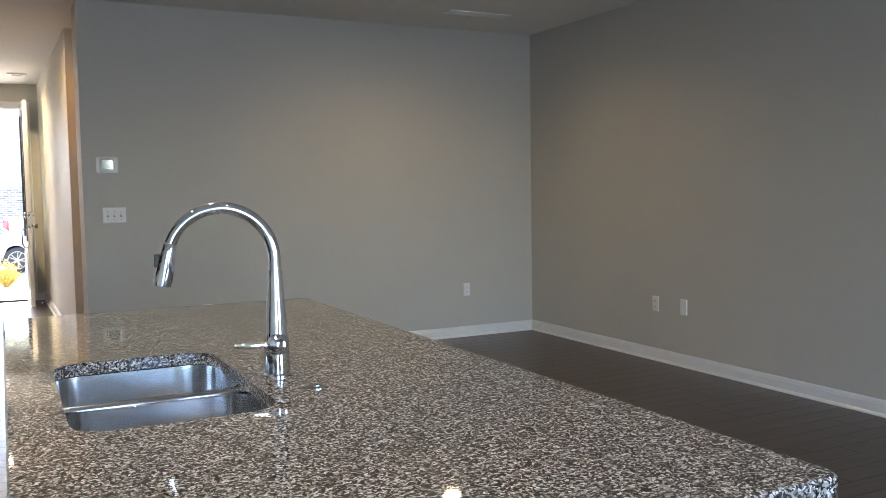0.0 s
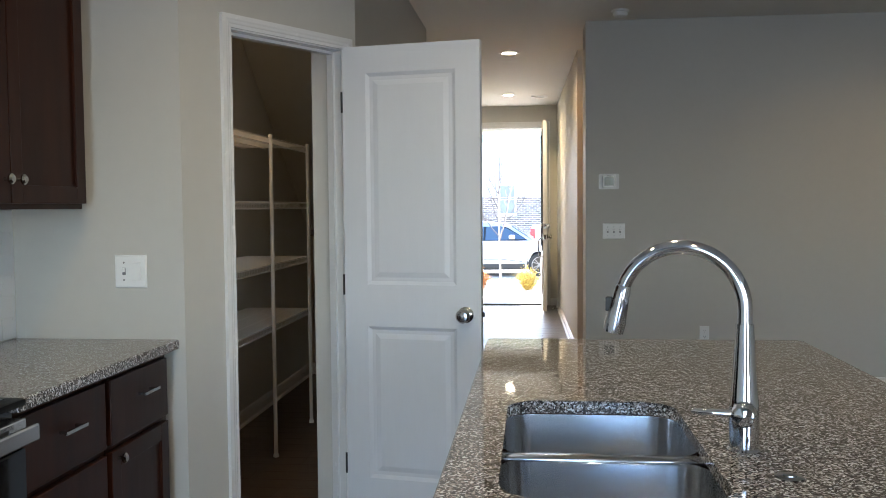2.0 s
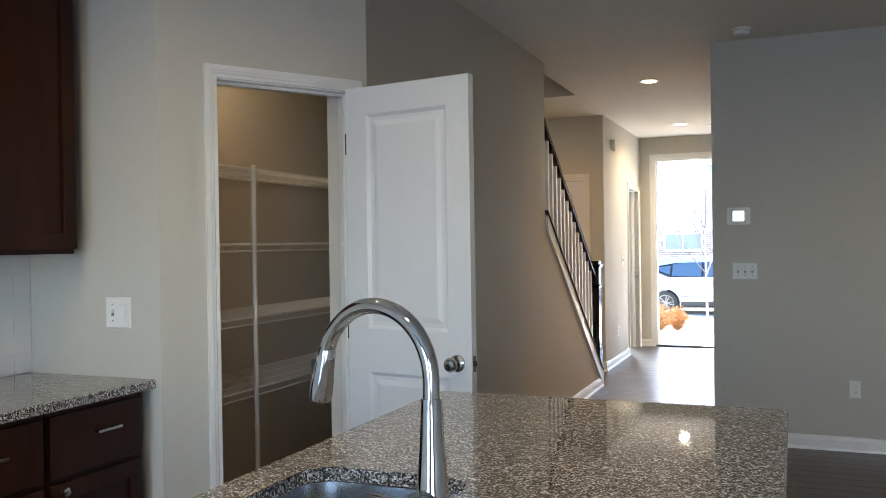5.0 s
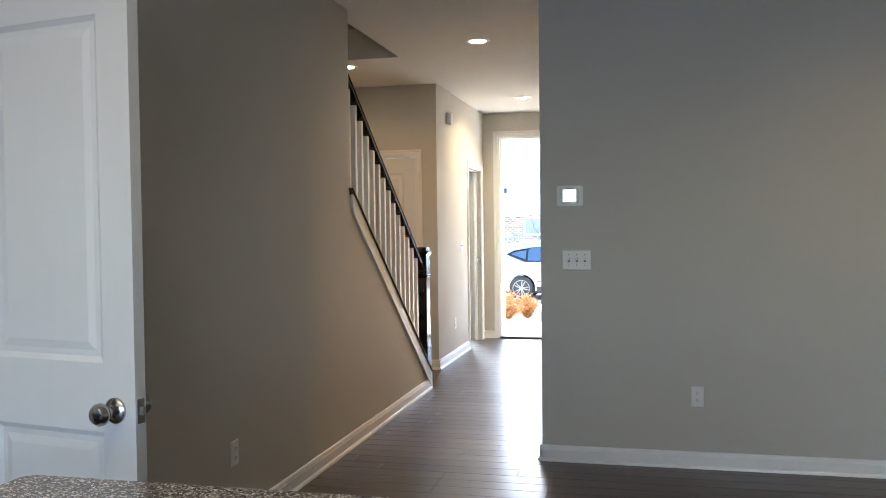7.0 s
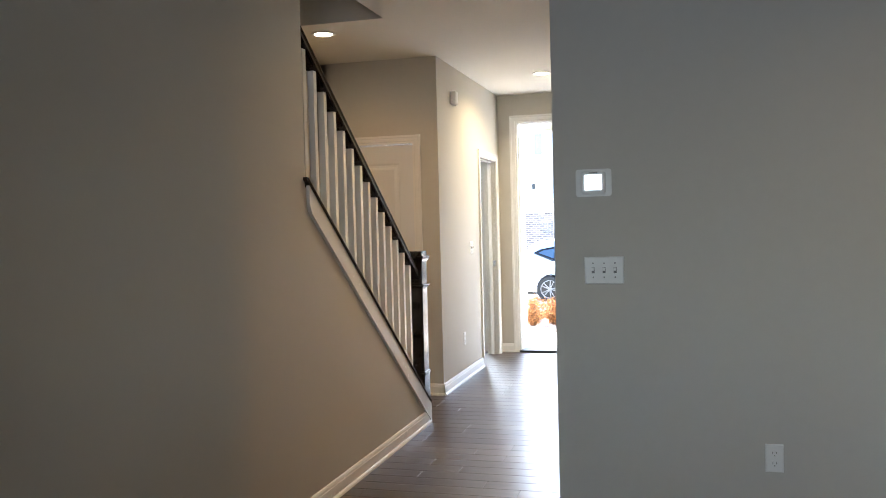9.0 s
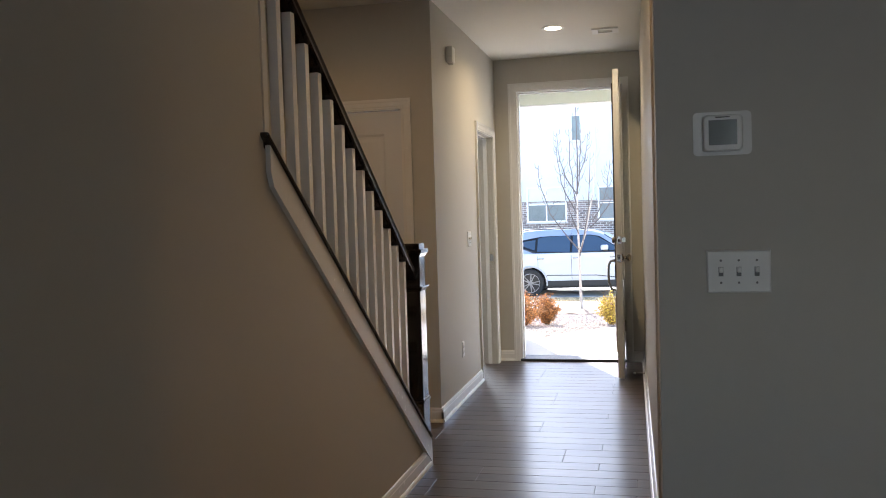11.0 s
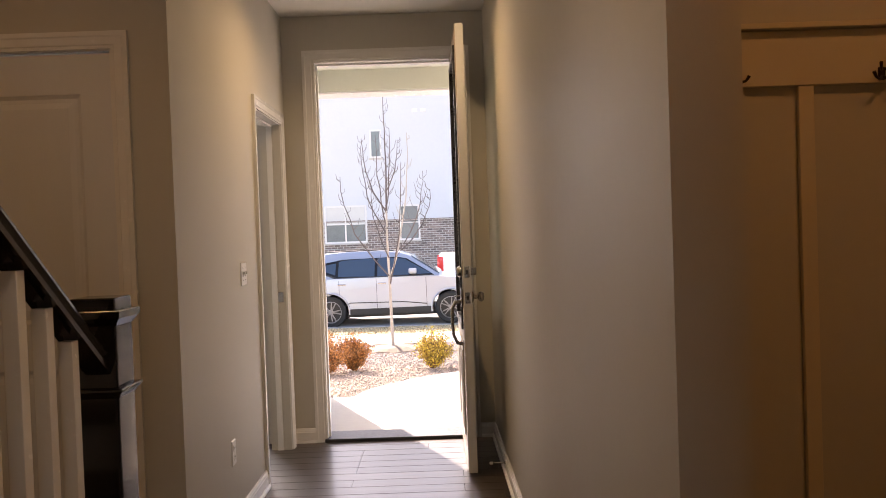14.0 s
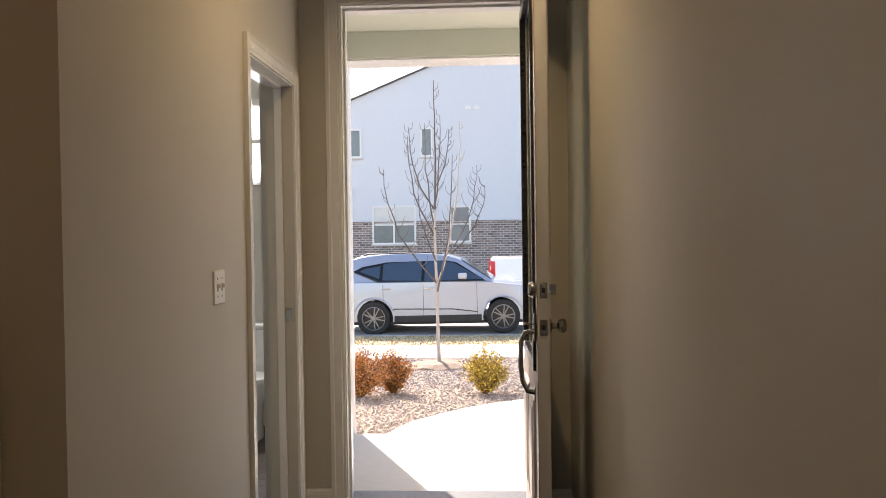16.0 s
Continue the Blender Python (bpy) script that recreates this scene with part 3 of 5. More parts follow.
pull(front("drawer", c2, 2.848, 0.665, 3.245, 0.862, -1.09, False), -1.071, 3.07, 0.785)
knob_small(front("door", c2, 2.848, 0.125, 3.245, 0.645, -1.09), -1.071, 2.885, 0.62)
tagged(part("side_countertop", slab(rounded(-1.652, 2.358, -1.05, 3.306, 0.006, 3), None, 0.884, 0.915), M_GRANITE), "polished speckled granite countertop beside the range", "countertop")

u1 = thing("wall_cabinet", "dark wooden wall cabinet with two closed doors", "cabinet", group="wall cabinets")
part("body", boxes((-1.658, 2.370, 1.372, -1.352, 3.232, 2.44), bevel=0.002), M_CAB, u1)
for y0, y1, ky in ((2.376, 2.800, 2.772), (2.806, 3.226, 2.834)):
    knob_small(front("door", u1, y0, 1.39, y1, 2.43, -1.352), -1.333, ky, 1.46)
u2 = thing("wall_cabinet", "dark wooden wall cabinet above the microwave", "cabinet", group="wall cabinets")
part("body", boxes((-1.658, 1.60, 1.816, -1.352, 2.366, 2.44), bevel=0.002), M_CAB, u2)
for y0, y1, ky in ((1.606, 1.98, 1.948), (1.988, 2.36, 2.02)):
    knob_small(front("door", u2, y0, 1.832, y1, 2.43, -1.352), -1.333, ky, 1.89)

# ---- microwave ----
mw = thing("microwave", "stainless steel over-range microwave with black glass door", "microwave", pose(0, -0.026, -0.006))
part("body", boxes((-1.655, 1.642, 1.428, -1.33, 2.392, 1.814), bevel=0.004), M_DARK, mw)
dr = part("door", boxes((-1.33, 1.642, 1.428, -1.305, 2.202, 1.814), bevel=0.003), M_STEEL, mw, "brushed steel door")
pw = part("window", boxes((-1.307, 1.645, 1.485, -1.302, 2.20, 1.718), bevel=0.0015), M_BLACK, dr, "black glass window")
part("window_mesh", boxes((-1.3025, 1.70, 1.508, -1.3012, 2.10, 1.695), bevel=0.0004), M_MESH, pw, "dark grey perforated screen")
ctl = part("control_panel", boxes((-1.33, 2.205, 1.428, -1.305, 2.392, 1.814), bevel=0.003), M_STEEL, mw)
part("keypad", boxes((-1.306, 2.209, 1.478, -1.302, 2.368, 1.722), bevel=0.001), M_BLACK, ctl, "black keypad with pale marks")
bm = bmesh.new()
for z, ws in ((1.660, (0.010, 0.013, 0.011)), (1.643, (0.008, 0.013, 0.010)), (1.607, (0.003, 0.003, 0.009)), (1.589, (0.003, 0.003, 0.009)), (1.571, (0.003, 0.003, 0.009)), (1.553, (0.003, 0.003, 0.009)), (1.515, (0.010, 0.008, 0.010))):
    for c, w in enumerate(ws):
        box(bm, -1.3024, 2.258 + c * 0.032 - w / 2, z, -1.3014, 2.258 + c * 0.032 + w / 2, z + 0.0028)
tagged(part("key_marks", bm, M_NICKEL, ctl), kind="stuff")
# a flat bowed bar handle on two stand-offs
bm = bmesh.new()
rows = []
for i in range(13):
    z = 1.471 + 0.246 * i / 12
    x = -1.262 - 0.016 * ((i - 6) / 6) ** 2
    rows.append([(x, 2.175, z), (x + 0.004, 2.180, z), (x + 0.004, 2.206, z), (x, 2.211, z), (x - 0.010, 2.209, z), (x - 0.010, 2.177, z)])
rr = loft(bm, rows)
bm.faces.new(rr[0][::-1])
hb = part("handle", bm, M_STEEL, mw, "bowed flat steel handle", True)
for z in (1.474, 1.686):
    part("stand_off", boxes((-1.305, 2.176, z, -1.276, 2.201, z + 0.028), bevel=0.003), M_STEEL, hb)
part("badge", lathe(bmesh.new(), [(0.016, 0), (0.016, 0.002)], pose(-1.305, 2.02, 1.768, 0, 90), 20), M_NICKEL, dr)
part("vent_grille", boxes((-1.60, 1.68, 1.42, -1.36, 2.36, 1.428)), M_DARK, mw)

# ---- range ----
rg = thing("range", "black and stainless steel electric range with glass cooktop", "stove", pose(0, -0.020, 0))
part("body", boxes((-1.655, 1.635, 0.02, -1.075, 2.393, 0.90), bevel=0.003), M_BLACK, rg)
ck = part("cooktop", boxes((-1.63, 1.632, 0.90, -1.035, 2.390, 0.9195), bevel=0.007), M_ENAMEL, rg, "black glass cooktop in a dull black frame", True)
part("glass_panel", boxes((-1.605, 1.652, 0.915, -1.076, 2.366, 0.921), bevel=0.001), M_BLACK, ck, "glossy black glass panel")
part("foot_rail", boxes((-1.6, 1.66, 0, -1.10, 2.37, 0.02)), M_DARK, rg)
od = part("oven_door", boxes((-1.075, 1.64, 0.20, -1.036, 2.384, 0.80), bevel=0.006), M_BLACK, rg, "black glass oven door")
part("top_rail", boxes((-1.075, 1.64, 0.806, -1.034, 2.384, 0.872), bevel=0.004), M_STEEL, od, "brushed steel door rail")
bm = bmesh.new()
box(bm, -1.009, 1.650, 0.822, -0.994, 2.374, 0.862, bevel=0.004)
hd = part("handle", bm, M_STEEL, od, "flat steel bar handle")
for y in (1.665, 2.325):
    part("bracket", boxes((-1.036, y, 0.830, -1.008, y + 0.035, 0.852), bevel=0.003), M_STEEL, hd)
part("vent_slot", boxes((-1.0345, 1.72, 0.848, -1.0325, 2.31, 0.858)), M_DARK, od)
part("oven_window", boxes((-1.037, 1.77, 0.36, -1.0325, 2.26, 0.66), bevel=0.001), M_MESH, od, "dark oven window")
part("drawer", boxes((-1.075, 1.64, 0.04, -1.040, 2.384, 0.19), bevel=0.004), M_BLACK, rg)
bm = bmesh.new()
prism(bm, [(-1.655, 0.92), (-1.575, 0.92), (-1.585, 1.02), (-1.605, 1.195), (-1.655, 1.195)], "y", 1.64, 2.39)
bg = part("backguard", bm, M_BLACK, rg, "black control backguard with steel face")
bm = bmesh.new()
prism(bm, [(-1.5835, 1.028), (-1.5795, 1.028), (-1.6, 1.185), (-1.604, 1.185)], "y", 1.65, 2.38)
part("control_face", bm, M_STEEL, bg)
for y in (1.72, 1.80, 2.255, 2.335):
    part("dial", lathe(bmesh.new(), [(0.024, 0), (0.024, 0.012), (0.019, 0.026), (0.006, 0.027)], pose(-1.592, y, 1.105, 0, 83), 24), M_BLACK, bg, smooth=True)
part("clock", boxes((-1.5935, 1.93, 1.08, -1.588, 2.12, 1.14)), M_BLACK, bg)

# ---- tiled backsplash ----
M_TILE = mat("white_glazed_tile", (0.68, 0.69, 0.70), 0.3, var=0.008, scale=3, rand=0.2, rvar=0.03)
M_GROUT = mat("pale_grout", (0.68, 0.68, 0.68), 0.9, var=0.04, scale=20)
splash = structure("backsplash", boxes((-1.66, 1.55, 0.917, -1.655, 3.308, 1.370)), M_GROUT, "white glazed subway tiles behind the counter", "backsplash")
TILE_L, TILE_H = 0.1524, 0.0755
tile_meshes = {}


def tile_mesh(length):
    """A tile from 0 to length along y, with eased edges, facing +x."""
    if length not in tile_meshes:
        bm = bmesh.new()
        e = 0.0009
        loft(bm, [[(0.0, 0, 0), (0.0, length, 0), (0.0, length, TILE_H - 0.002), (0.0, 0, TILE_H - 0.002)],
                  [(0.0012, 0, 0), (0.0012, length, 0), (0.0012, length, TILE_H - 0.002), (0.0012, 0, TILE_H - 0.002)],
                  [(0.0018, e, e), (0.0018, length - e, e), (0.0018, length - e, TILE_H - 0.002 - e), (0.0018, e, TILE_H - 0.002 - e)]])
        bmesh.ops.recalc_face_normals(bm, faces=bm.faces)
        tile_meshes[length] = bpy.data.meshes.new("tile")
        bm.to_mesh(tile_meshes[length])
        bm.free()
        tile_meshes[length].materials.append(M_TILE)
    return tile_meshes[length]


for r in range(6):
    y = 1.55 - (TILE_L / 2 if r % 2 else 0)
    while y < 3.30:
        a, b = max(y, 1.55), min(y + TILE_L - 0.002, 3.307)
        if b - a > 0.015:
            ob = new("tile", tile_mesh(round(b - a, 4)))
            ob.parent, ob.location = splash, (-1.6553, a, 0.918 + r * TILE_H)
        y += TILE_L

# ---- plates of the kitchen and living room ----
plate("outlet", "white two-gang outlet plate on the kitchen backsplash", "outlet", facing(-1.653, 2.905, 1.145, "+x"), "or", 0.116)
plate("light_switch", "white plate with a toggle and a rocker above the counter", "switch", facing(-1.222, 3.31, 1.153, "-y"), "tr", 0.116)
plate("light_switch", "white three-gang toggle switch plate below the thermostat", "switch", facing(0.779, 7.0, 1.176, "-y"), "ttt", 0.165)
plate("outlet", "white duplex outlet above the baseboard", "outlet", facing(1.446, 7.0, 0.405, "-y"), "o", group="living room outlets")
plate("outlet", "white duplex outlet above the baseboard", "outlet", facing(3.748, 7.0, 0.425, "-y"), "o", group="living room outlets")
plate("outlet", "white duplex outlet above the baseboard", "outlet", facing(4.45, 5.273, 0.435, "-x"), "o", group="living room outlets")
plate("outlet", "white cable plate above the baseboard", "outlet", facing(4.45, 4.968, 0.44, "-x"), "b", group="living room outlets")
plate("outlet", "white duplex outlet on the stair wall", "outlet", facing(-0.64, 5.513, 0.368, "+x"), "o")
plate("outlet", "white duplex outlet on the hallway wall", "outlet", facing(-0.789, 10.717, 0.365, "+x"), "o")
plate("light_switch", "white two-gang toggle switch plate in the hallway", "switch", facing(-0.789, 11.05, 1.163, "+x"), "tt", 0.116)

th = thing("thermostat", "square white thermostat with grey screen on a backing plate", "thermostat", facing(0.742, 7.0, 1.547, "-y"))
part("backing_plate", prism(bmesh.new(), rounded(-0.075, -0.058, 0.075, 0.058, 0.012, 5), "y", -0.005, 0), M_PLATE, th)
bm = bmesh.new()
loft(bm, [[(x, yy, z) for x, z in rounded(-0.051 + k, -0.049 + k, 0.051 - k, 0.049 - k, 0.012, 5)] for yy, k in ((-0.004, 0), (-0.022, 0), (-0.027, 0.004))])
part("case", bm, M_PLATE, th, smooth=True)
part("screen", boxes((-0.036, -0.0285, -0.032, 0.036, -0.0265, 0.034)), M_SCREEN, th, "glossy grey screen")
part("logo_bar", boxes((-0.018, -0.0278, 0.040, 0.018, -0.0268, 0.0425)), M_DARK, th)


# ---- pantry ----
def casing(name, w, h, m, cw=0.066, ct=0.017, sides="lrt", label="white painted door casing"):
    """Stepped trim round an opening from (0, 0) to (w, h), on a wall face that looks along local -y."""
    bm = bmesh.new()
    r = 0.006
    prof = [(0.0, 0.0), (0.0, -ct * 0.55), (0.012, -ct * 0.55), (0.016, -ct * 0.75), (cw - 0.022, -ct * 0.85), (cw - 0.016, -ct), (cw, -ct), (cw, 0.0)]

    def run(fn, n):
        rings = [[bm.verts.new(fn(i, u, v)) for u, v in prof] for i in range(n)]
        for a, b in zip(rings, rings[1:]):
            for k in range(len(prof)):
                bm.faces.new((a[k], a[(k + 1) % len(prof)], b[(k + 1) % len(prof)], b[k]))
        bm.faces.new(rings[0][::-1]), bm.faces.new(rings[-1])

    corner = {0: lambda u: (-r - u, 0), 1: lambda u: (-r - u, h + r + u), 2: lambda u: (w + r + u, h + r + u), 3: lambda u: (w + r + u, 0)}
    order = [0, 1, 2, 3] if sides == "lrt" else ([0, 1, 2] if sides == "lt" else [1, 2, 3])
    run(lambda i, u, v: (corner[order[i]](u)[0], v, corner[order[i]](u)[1]), len(order))
    ob = tagged(part(name, bm, M_TRIM), label, "door casing", kind="structure")
    ob.matrix_basis = m
    return ob


def jamb(w, h, depth, m, t=0.018, stop=None):
    bm = boxes((-t, 0, 0, 0, depth, h), (w, 0, 0, w + t, depth, h), (-t, 0, h, w + t, depth, h + t))
    if stop is not None:
        for q in ((0, stop, 0, 0.011, stop + 0.034, h), (w - 0.011, stop, 0, w, stop + 0.034, h), (0.011, stop, h - 0.011, w - 0.011, stop + 0.034, h)):
            box(bm, *q)
    ob = tagged(part("door_jamb", bm, M_TRIM), "white painted door jamb", "door frame", kind="structure")
    ob.matrix_basis = m
    return ob


WPO = PS1 - PS0
PO = PM @ Matrix.Translation((PS0, 0, 0))
casing("pantry_casing", WPO, 2.02, PO, 0.046, label="white stepped casing round the pantry doorway")
jamb(WPO, 2.02, 0.08, PO, stop=0.04)
hinge = Vector((-0.597, 3.927, 0))
tip = Vector((-0.027, 3.828, 0))
way = (tip - hinge).normalized()
PD = Matrix(((way.x, -way.y, 0, hinge.x), (way.y, way.x, 0, hinge.y), (0, 0, 1, 0.008), (0, 0, 0, 1)))
PWID = 0.577
pd = thing("pantry_door", "white two-panel door with satin knob, standing open", "door", PD)
part("slab", leaf_mesh(PWID, 2.014, 0.035, [(0.1, 0.24, PWID - 0.1, 0.872), (0.1, 1.045, PWID - 0.1, 1.905)]), M_DOOR, pd)
for z0, z1 in ((0.24, 0.872), (1.045, 1.905)):
    bm = bmesh.new()
    frustum(bm, 0.1 + 0.028, z0 + 0.028, PWID - 0.1 - 0.028, z1 - 0.028, 0.0092, 0.0035, 0.022)
    frustum(bm, 0.1 + 0.028, z0 + 0.028, PWID - 0.1 - 0.028, z1 - 0.028, 0.0258, 0.0315, 0.022)
    part("panel", bm, M_DOOR, pd)
knob_set(pd, pose(PWID - 0.062, 0, 0.93, 90), M_NICKEL)
knob_set(pd, pose(PWID - 0.062, 0.035, 0.93, -90), M_NICKEL)
part("latch_plate", boxes((PWID - 0.001, 0.006, 0.90, PWID + 0.0012, 0.029, 0.96)), M_NICKEL, pd)
part("latch_bolt", prism(bmesh.new(), [(PWID, 0.011), (PWID + 0.011, 0.02), (PWID, 0.024)], "z", 0.92, 0.94), M_NICKEL, pd)
for z in (0.25, 1.0, 1.75):
    part("hinge", lathe(bmesh.new(), [(0.006, 0), (0.006, 0.085)], pose(-0.007, 0.010, z), 12), M_DARK, pd, "dark metal hinge", True)


def wire_shelf(z):
    """A ventilated wire shelf along the pantry's outer wall with a doubled front lip."""
    ob = thing("wire_shelf", "white coated wire pantry shelf fixed to the wall", "shelf", group="pantry shelves")
    y0, y1, xb, xf = 3.46, 5.80, -1.65, -1.245
    for x, dz, r in ((xf, 0, 0.0045), (xf, -0.032, 0.0045), (xb, 0, 0.004), (xb + 0.135, -0.004, 0.0035), (xb + 0.27, -0.004, 0.0035)):
        part("rod", tube(bmesh.new(), [(x, y0, z + dz), (x, y1, z + dz)], r, 6), M_WIRE, ob)
    bm = bmesh.new()
    n = int((y1 - y0) / 0.0254)
    for i in range(n):
        y = y0 + 0.01 + i * 0.0254
        tube(bm, [(xb, y, z + 0.004), (xf, y, z + 0.004), (xf + 0.001, y, z - 0.034)], 0.0016, 4)
    tagged(part("wire_grid", bm, M_WIRE, ob), kind="stuff")
    return ob


for z in (0.727, 1.06, 1.40, 1.75):
    wire_shelf(z)
for y in (4.20, 5.0, 5.76):
    ob = thing("shelf_post", "white upright pole clipped to the pantry shelves", "shelf post", pose(-1.236, y, 0), "pantry shelf posts")
    part("pole", lathe(bmesh.new(), [(0.011, 0), (0.011, 1.755)], None, 12), M_WIRE, ob, smooth=True)
    part("cap", lathe(bmesh.new(), [(0.0125, 1.752), (0.0125, 1.764), (0.008, 1.768)], None, 12), M_PLATE, ob)
    part("foot", lathe(bmesh.new(), [(0.016, 0), (0.016, 0.012), (0.012, 0.02)], None, 12), M_PLATE, ob)


# ---- trim ----
def baseboard(x0, y0, x1, y1, label="white painted baseboard with shoe moulding"):
    """Runs from the first point to the second; the room lies on its left hand."""
    d = Vector((x1 - x0, y1 - y0, 0))
    n = Vector((-d.y, d.x, 0)).normalized()
    prof = [(0.0, 0.0), (0.026, 0.0), (0.0245, 0.010), (0.019, 0.017), (0.014, 0.019), (0.014, 0.066), (0.0115, 0.071), (0.0105, 0.079), (0.006, 0.09), (0.0, 0.093)]
    bm = bmesh.new()
    rings = [[bm.verts.new(Vector((p[0], p[1], 0)) + n * u + Vector((0, 0, v))) for u, v in prof] for p in ((x0, y0), (x1, y1))]
    k = len(prof)
    for i in range(k):
        bm.faces.new((rings[0][i], rings[0][(i + 1) % k], rings[1][(i + 1) % k], rings[1][i]))
    bm.faces.new(rings[0][::-1]), bm.faces.new(rings[1])
    return tagged(part("baseboard", bm, M_TRIM), label, "baseboard", kind="structure")


baseboard(-0.64, 9.055, -0.64, 4.0)
baseboard(4.45, 7.0, 0.570 - 0.014, 7.0)
baseboard(0.570, 7.0 - 0.014, 0.570, 7.37)
baseboard(4.45, -2.66, 4.45, 7.0)
baseboard(0.5692, 8.202, 0.503, 12.36)
baseboard(0.69, 8.215, 0.569 - 0.014, 8.215)
baseboard(-0.789, 11.402, -0.789, 10.0 - 0.014)
baseboard(-0.789 + 0.014, 10.0, -0.934, 10.0)
baseboard(-0.655, 12.36, -0.789, 12.36)
baseboard(0.503, 12.36, 0.41, 12.36)
baseboard(-1.66, 7.36, -1.66, 3.42)
baseboard(-0.76, 7.36, -1.66, 7.36)
baseboard(2.6, 8.84, 0.69, 8.84)

casing("closet_casing", 0.71, 2.048, Matrix.Translation((-1.715, 10.0, 0)), 0.064, label="white casing round the closet door")
jamb(0.71, 2.048, 0.114, Matrix.Translation((-1.715, 10.0, 0)))
cd = thing("closet_door", "closed white two-panel closet door by the stairs", "door", pose(-1.712, 10.012, 0.014))
part("slab", leaf_mesh(0.704, 2.028, 0.035, [(0.115, 0.24, 0.59, 0.86), (0.115, 1.035, 0.59, 1.88)]), M_DOOR, cd)
for z0, z1 in ((0.24, 0.86), (1.035, 1.88)):
    part("panel", frustum(bmesh.new(), 0.143, z0 + 0.028, 0.562, z1 - 0.028, 0.0092, 0.0035, 0.022), M_DOOR, cd)
knob_set(cd, pose(0.66, 0, 0.93, 90), M_NICKEL)

PWM = Matrix.Translation((-0.789, 11.47, 0)) @ pose(0, 0, 0, 0, 0, 90)
casing("powder_casing", 0.72, 2.03, PWM, label="white casing round the powder room doorway")
jamb(0.72, 2.03, 0.125, PWM, stop=0.05)
tagged(part("strike_plate", boxes((-0.836, 12.187, 0.93, -0.805, 12.1915, 0.99)), M_NICKEL), "satin nickel strike plate in the doorway's jamb", "strike plate")

FD = Matrix.Translation((-0.582, 12.36, 0))
casing("entrance_casing", 0.912, 2.44, FD, 0.072, label="white casing round the front entrance")
jamb(0.912, 2.44, 0.175, FD, stop=0.05)
tagged(part("threshold", boxes((-0.60, 12.33, 0.0, 0.348, 12.56, 0.022), bevel=0.004), M_DARK), "dark metal threshold of the front entrance", "threshold", kind="structure")

# ---- front door, open against the hallway wall ----
fw, fh = 0.905, 2.425
fd = thing("front_door", "tall half-glazed taupe front door standing open, white on its edge", "door", Matrix(((0.0166, 0.9999, 0, 0.288), (-0.9999, 0.0166, 0, 12.352), (0, 0, 1, 0.024), (0, 0, 0, 1))))
LX0, LX1, LZ0, LZ1 = 0.115, 0.79, 0.80, 2.30   # glazed opening
part("slab", boxes((0, 0, 0, LX0, 0.044, fh), (LX1, 0, 0, fw, 0.044, fh), (LX0, 0, 0, LX1, 0.044, LZ0), (LX0, 0, LZ1, LX1, 0.044, fh)), M_DOOR, fd)
part("outer_face", boxes((0.002, -0.003, 0.002, LX0, 0, fh - 0.002), (LX1, -0.003, 0.002, fw - 0.002, 0, fh - 0.002), (LX0, -0.003, 0.002, LX1, 0, LZ0), (LX0, -0.003, LZ1, LX1, 0, fh - 0.002)), M_TAUPE, fd, "taupe painted outer face")
pane = part("glass", boxes((LX0, 0.016, LZ0, LX1, 0.028, LZ1)), M_PANE, fd, "large single pane of glass")
pane.visible_shadow = False
for nm, ya, yb, mt, lb in (("outer_lite_frame", -0.014, 0.012, M_DARKDOOR, "near-black glazing frame"), ("inner_lite_frame", 0.032, 0.058, M_DOOR, "")):
    k = 0.028
    part(nm, boxes((LX0 - k, ya, LZ0 - k, LX0 + 0.006, yb, LZ1 + k), (LX1 - 0.006, ya, LZ0 - k, LX1 + k, yb, LZ1 + k), (LX0 + 0.006, ya, LZ0 - k, LX1 - 0.006, yb, LZ0 + 0.006), (LX0 + 0.006, ya, LZ1 - 0.006, LX1 - 0.006, yb, LZ1 + k), bevel=0.003), mt, fd, lb)
for x0, z0, x1, z1 in ((0.13, 0.17, 0.415, 0.66), (0.49, 0.17, 0.775, 0.66)):
    bm = frustum(bmesh.new(), x0, z0, x1, z1, -0.003, -0.012, 0.012)
    frustum(bm, x0 + 0.035, z0 + 0.035, x1 - 0.035, z1 - 0.035, -0.012, -0.018, 0.02)
    part("panel", bm, M_TAUPE, fd, "taupe raised panel")
    part("panel", frustum(bmesh.new(), x0, z0, x1, z1, 0.044, 0.050, 0.03), M_DOOR, fd)
bolt = part("deadbolt", lathe(bmesh.new(), [(0.030, 0), (0.030, 0.012), (0.025, 0.02), (0.022, 0.024), (0.010, 0.025)], pose(fw - 0.06, -0.008, 1.09, 90), 24), M_NICKEL, fd, smooth=True)
part("thumb_turn", boxes((fw - 0.064, 0.044, 1.07, fw - 0.056, 0.075, 1.11), bevel=0.002), M_NICKEL, fd)
part("bolt_plate", boxes((fw - 0.001, 0.008, 1.06, fw + 0.0015, 0.036, 1.12)), M_NICKEL, fd)
part("latch_plate", boxes((fw - 0.001, 0.008, 0.92, fw + 0.0015, 0.036, 0.98)), M_NICKEL, fd)
for z in (0.95, 1.09):
    part("bolt_hole", boxes((fw + 0.0012, 0.016, z - 0.010, fw + 0.0019, 0.028, z + 0.010)), M_DARK, fd)
knob_set(fd, pose(fw - 0.06, 0.044, 0.95, -90), M_NICKEL)
gx = fw - 0.06
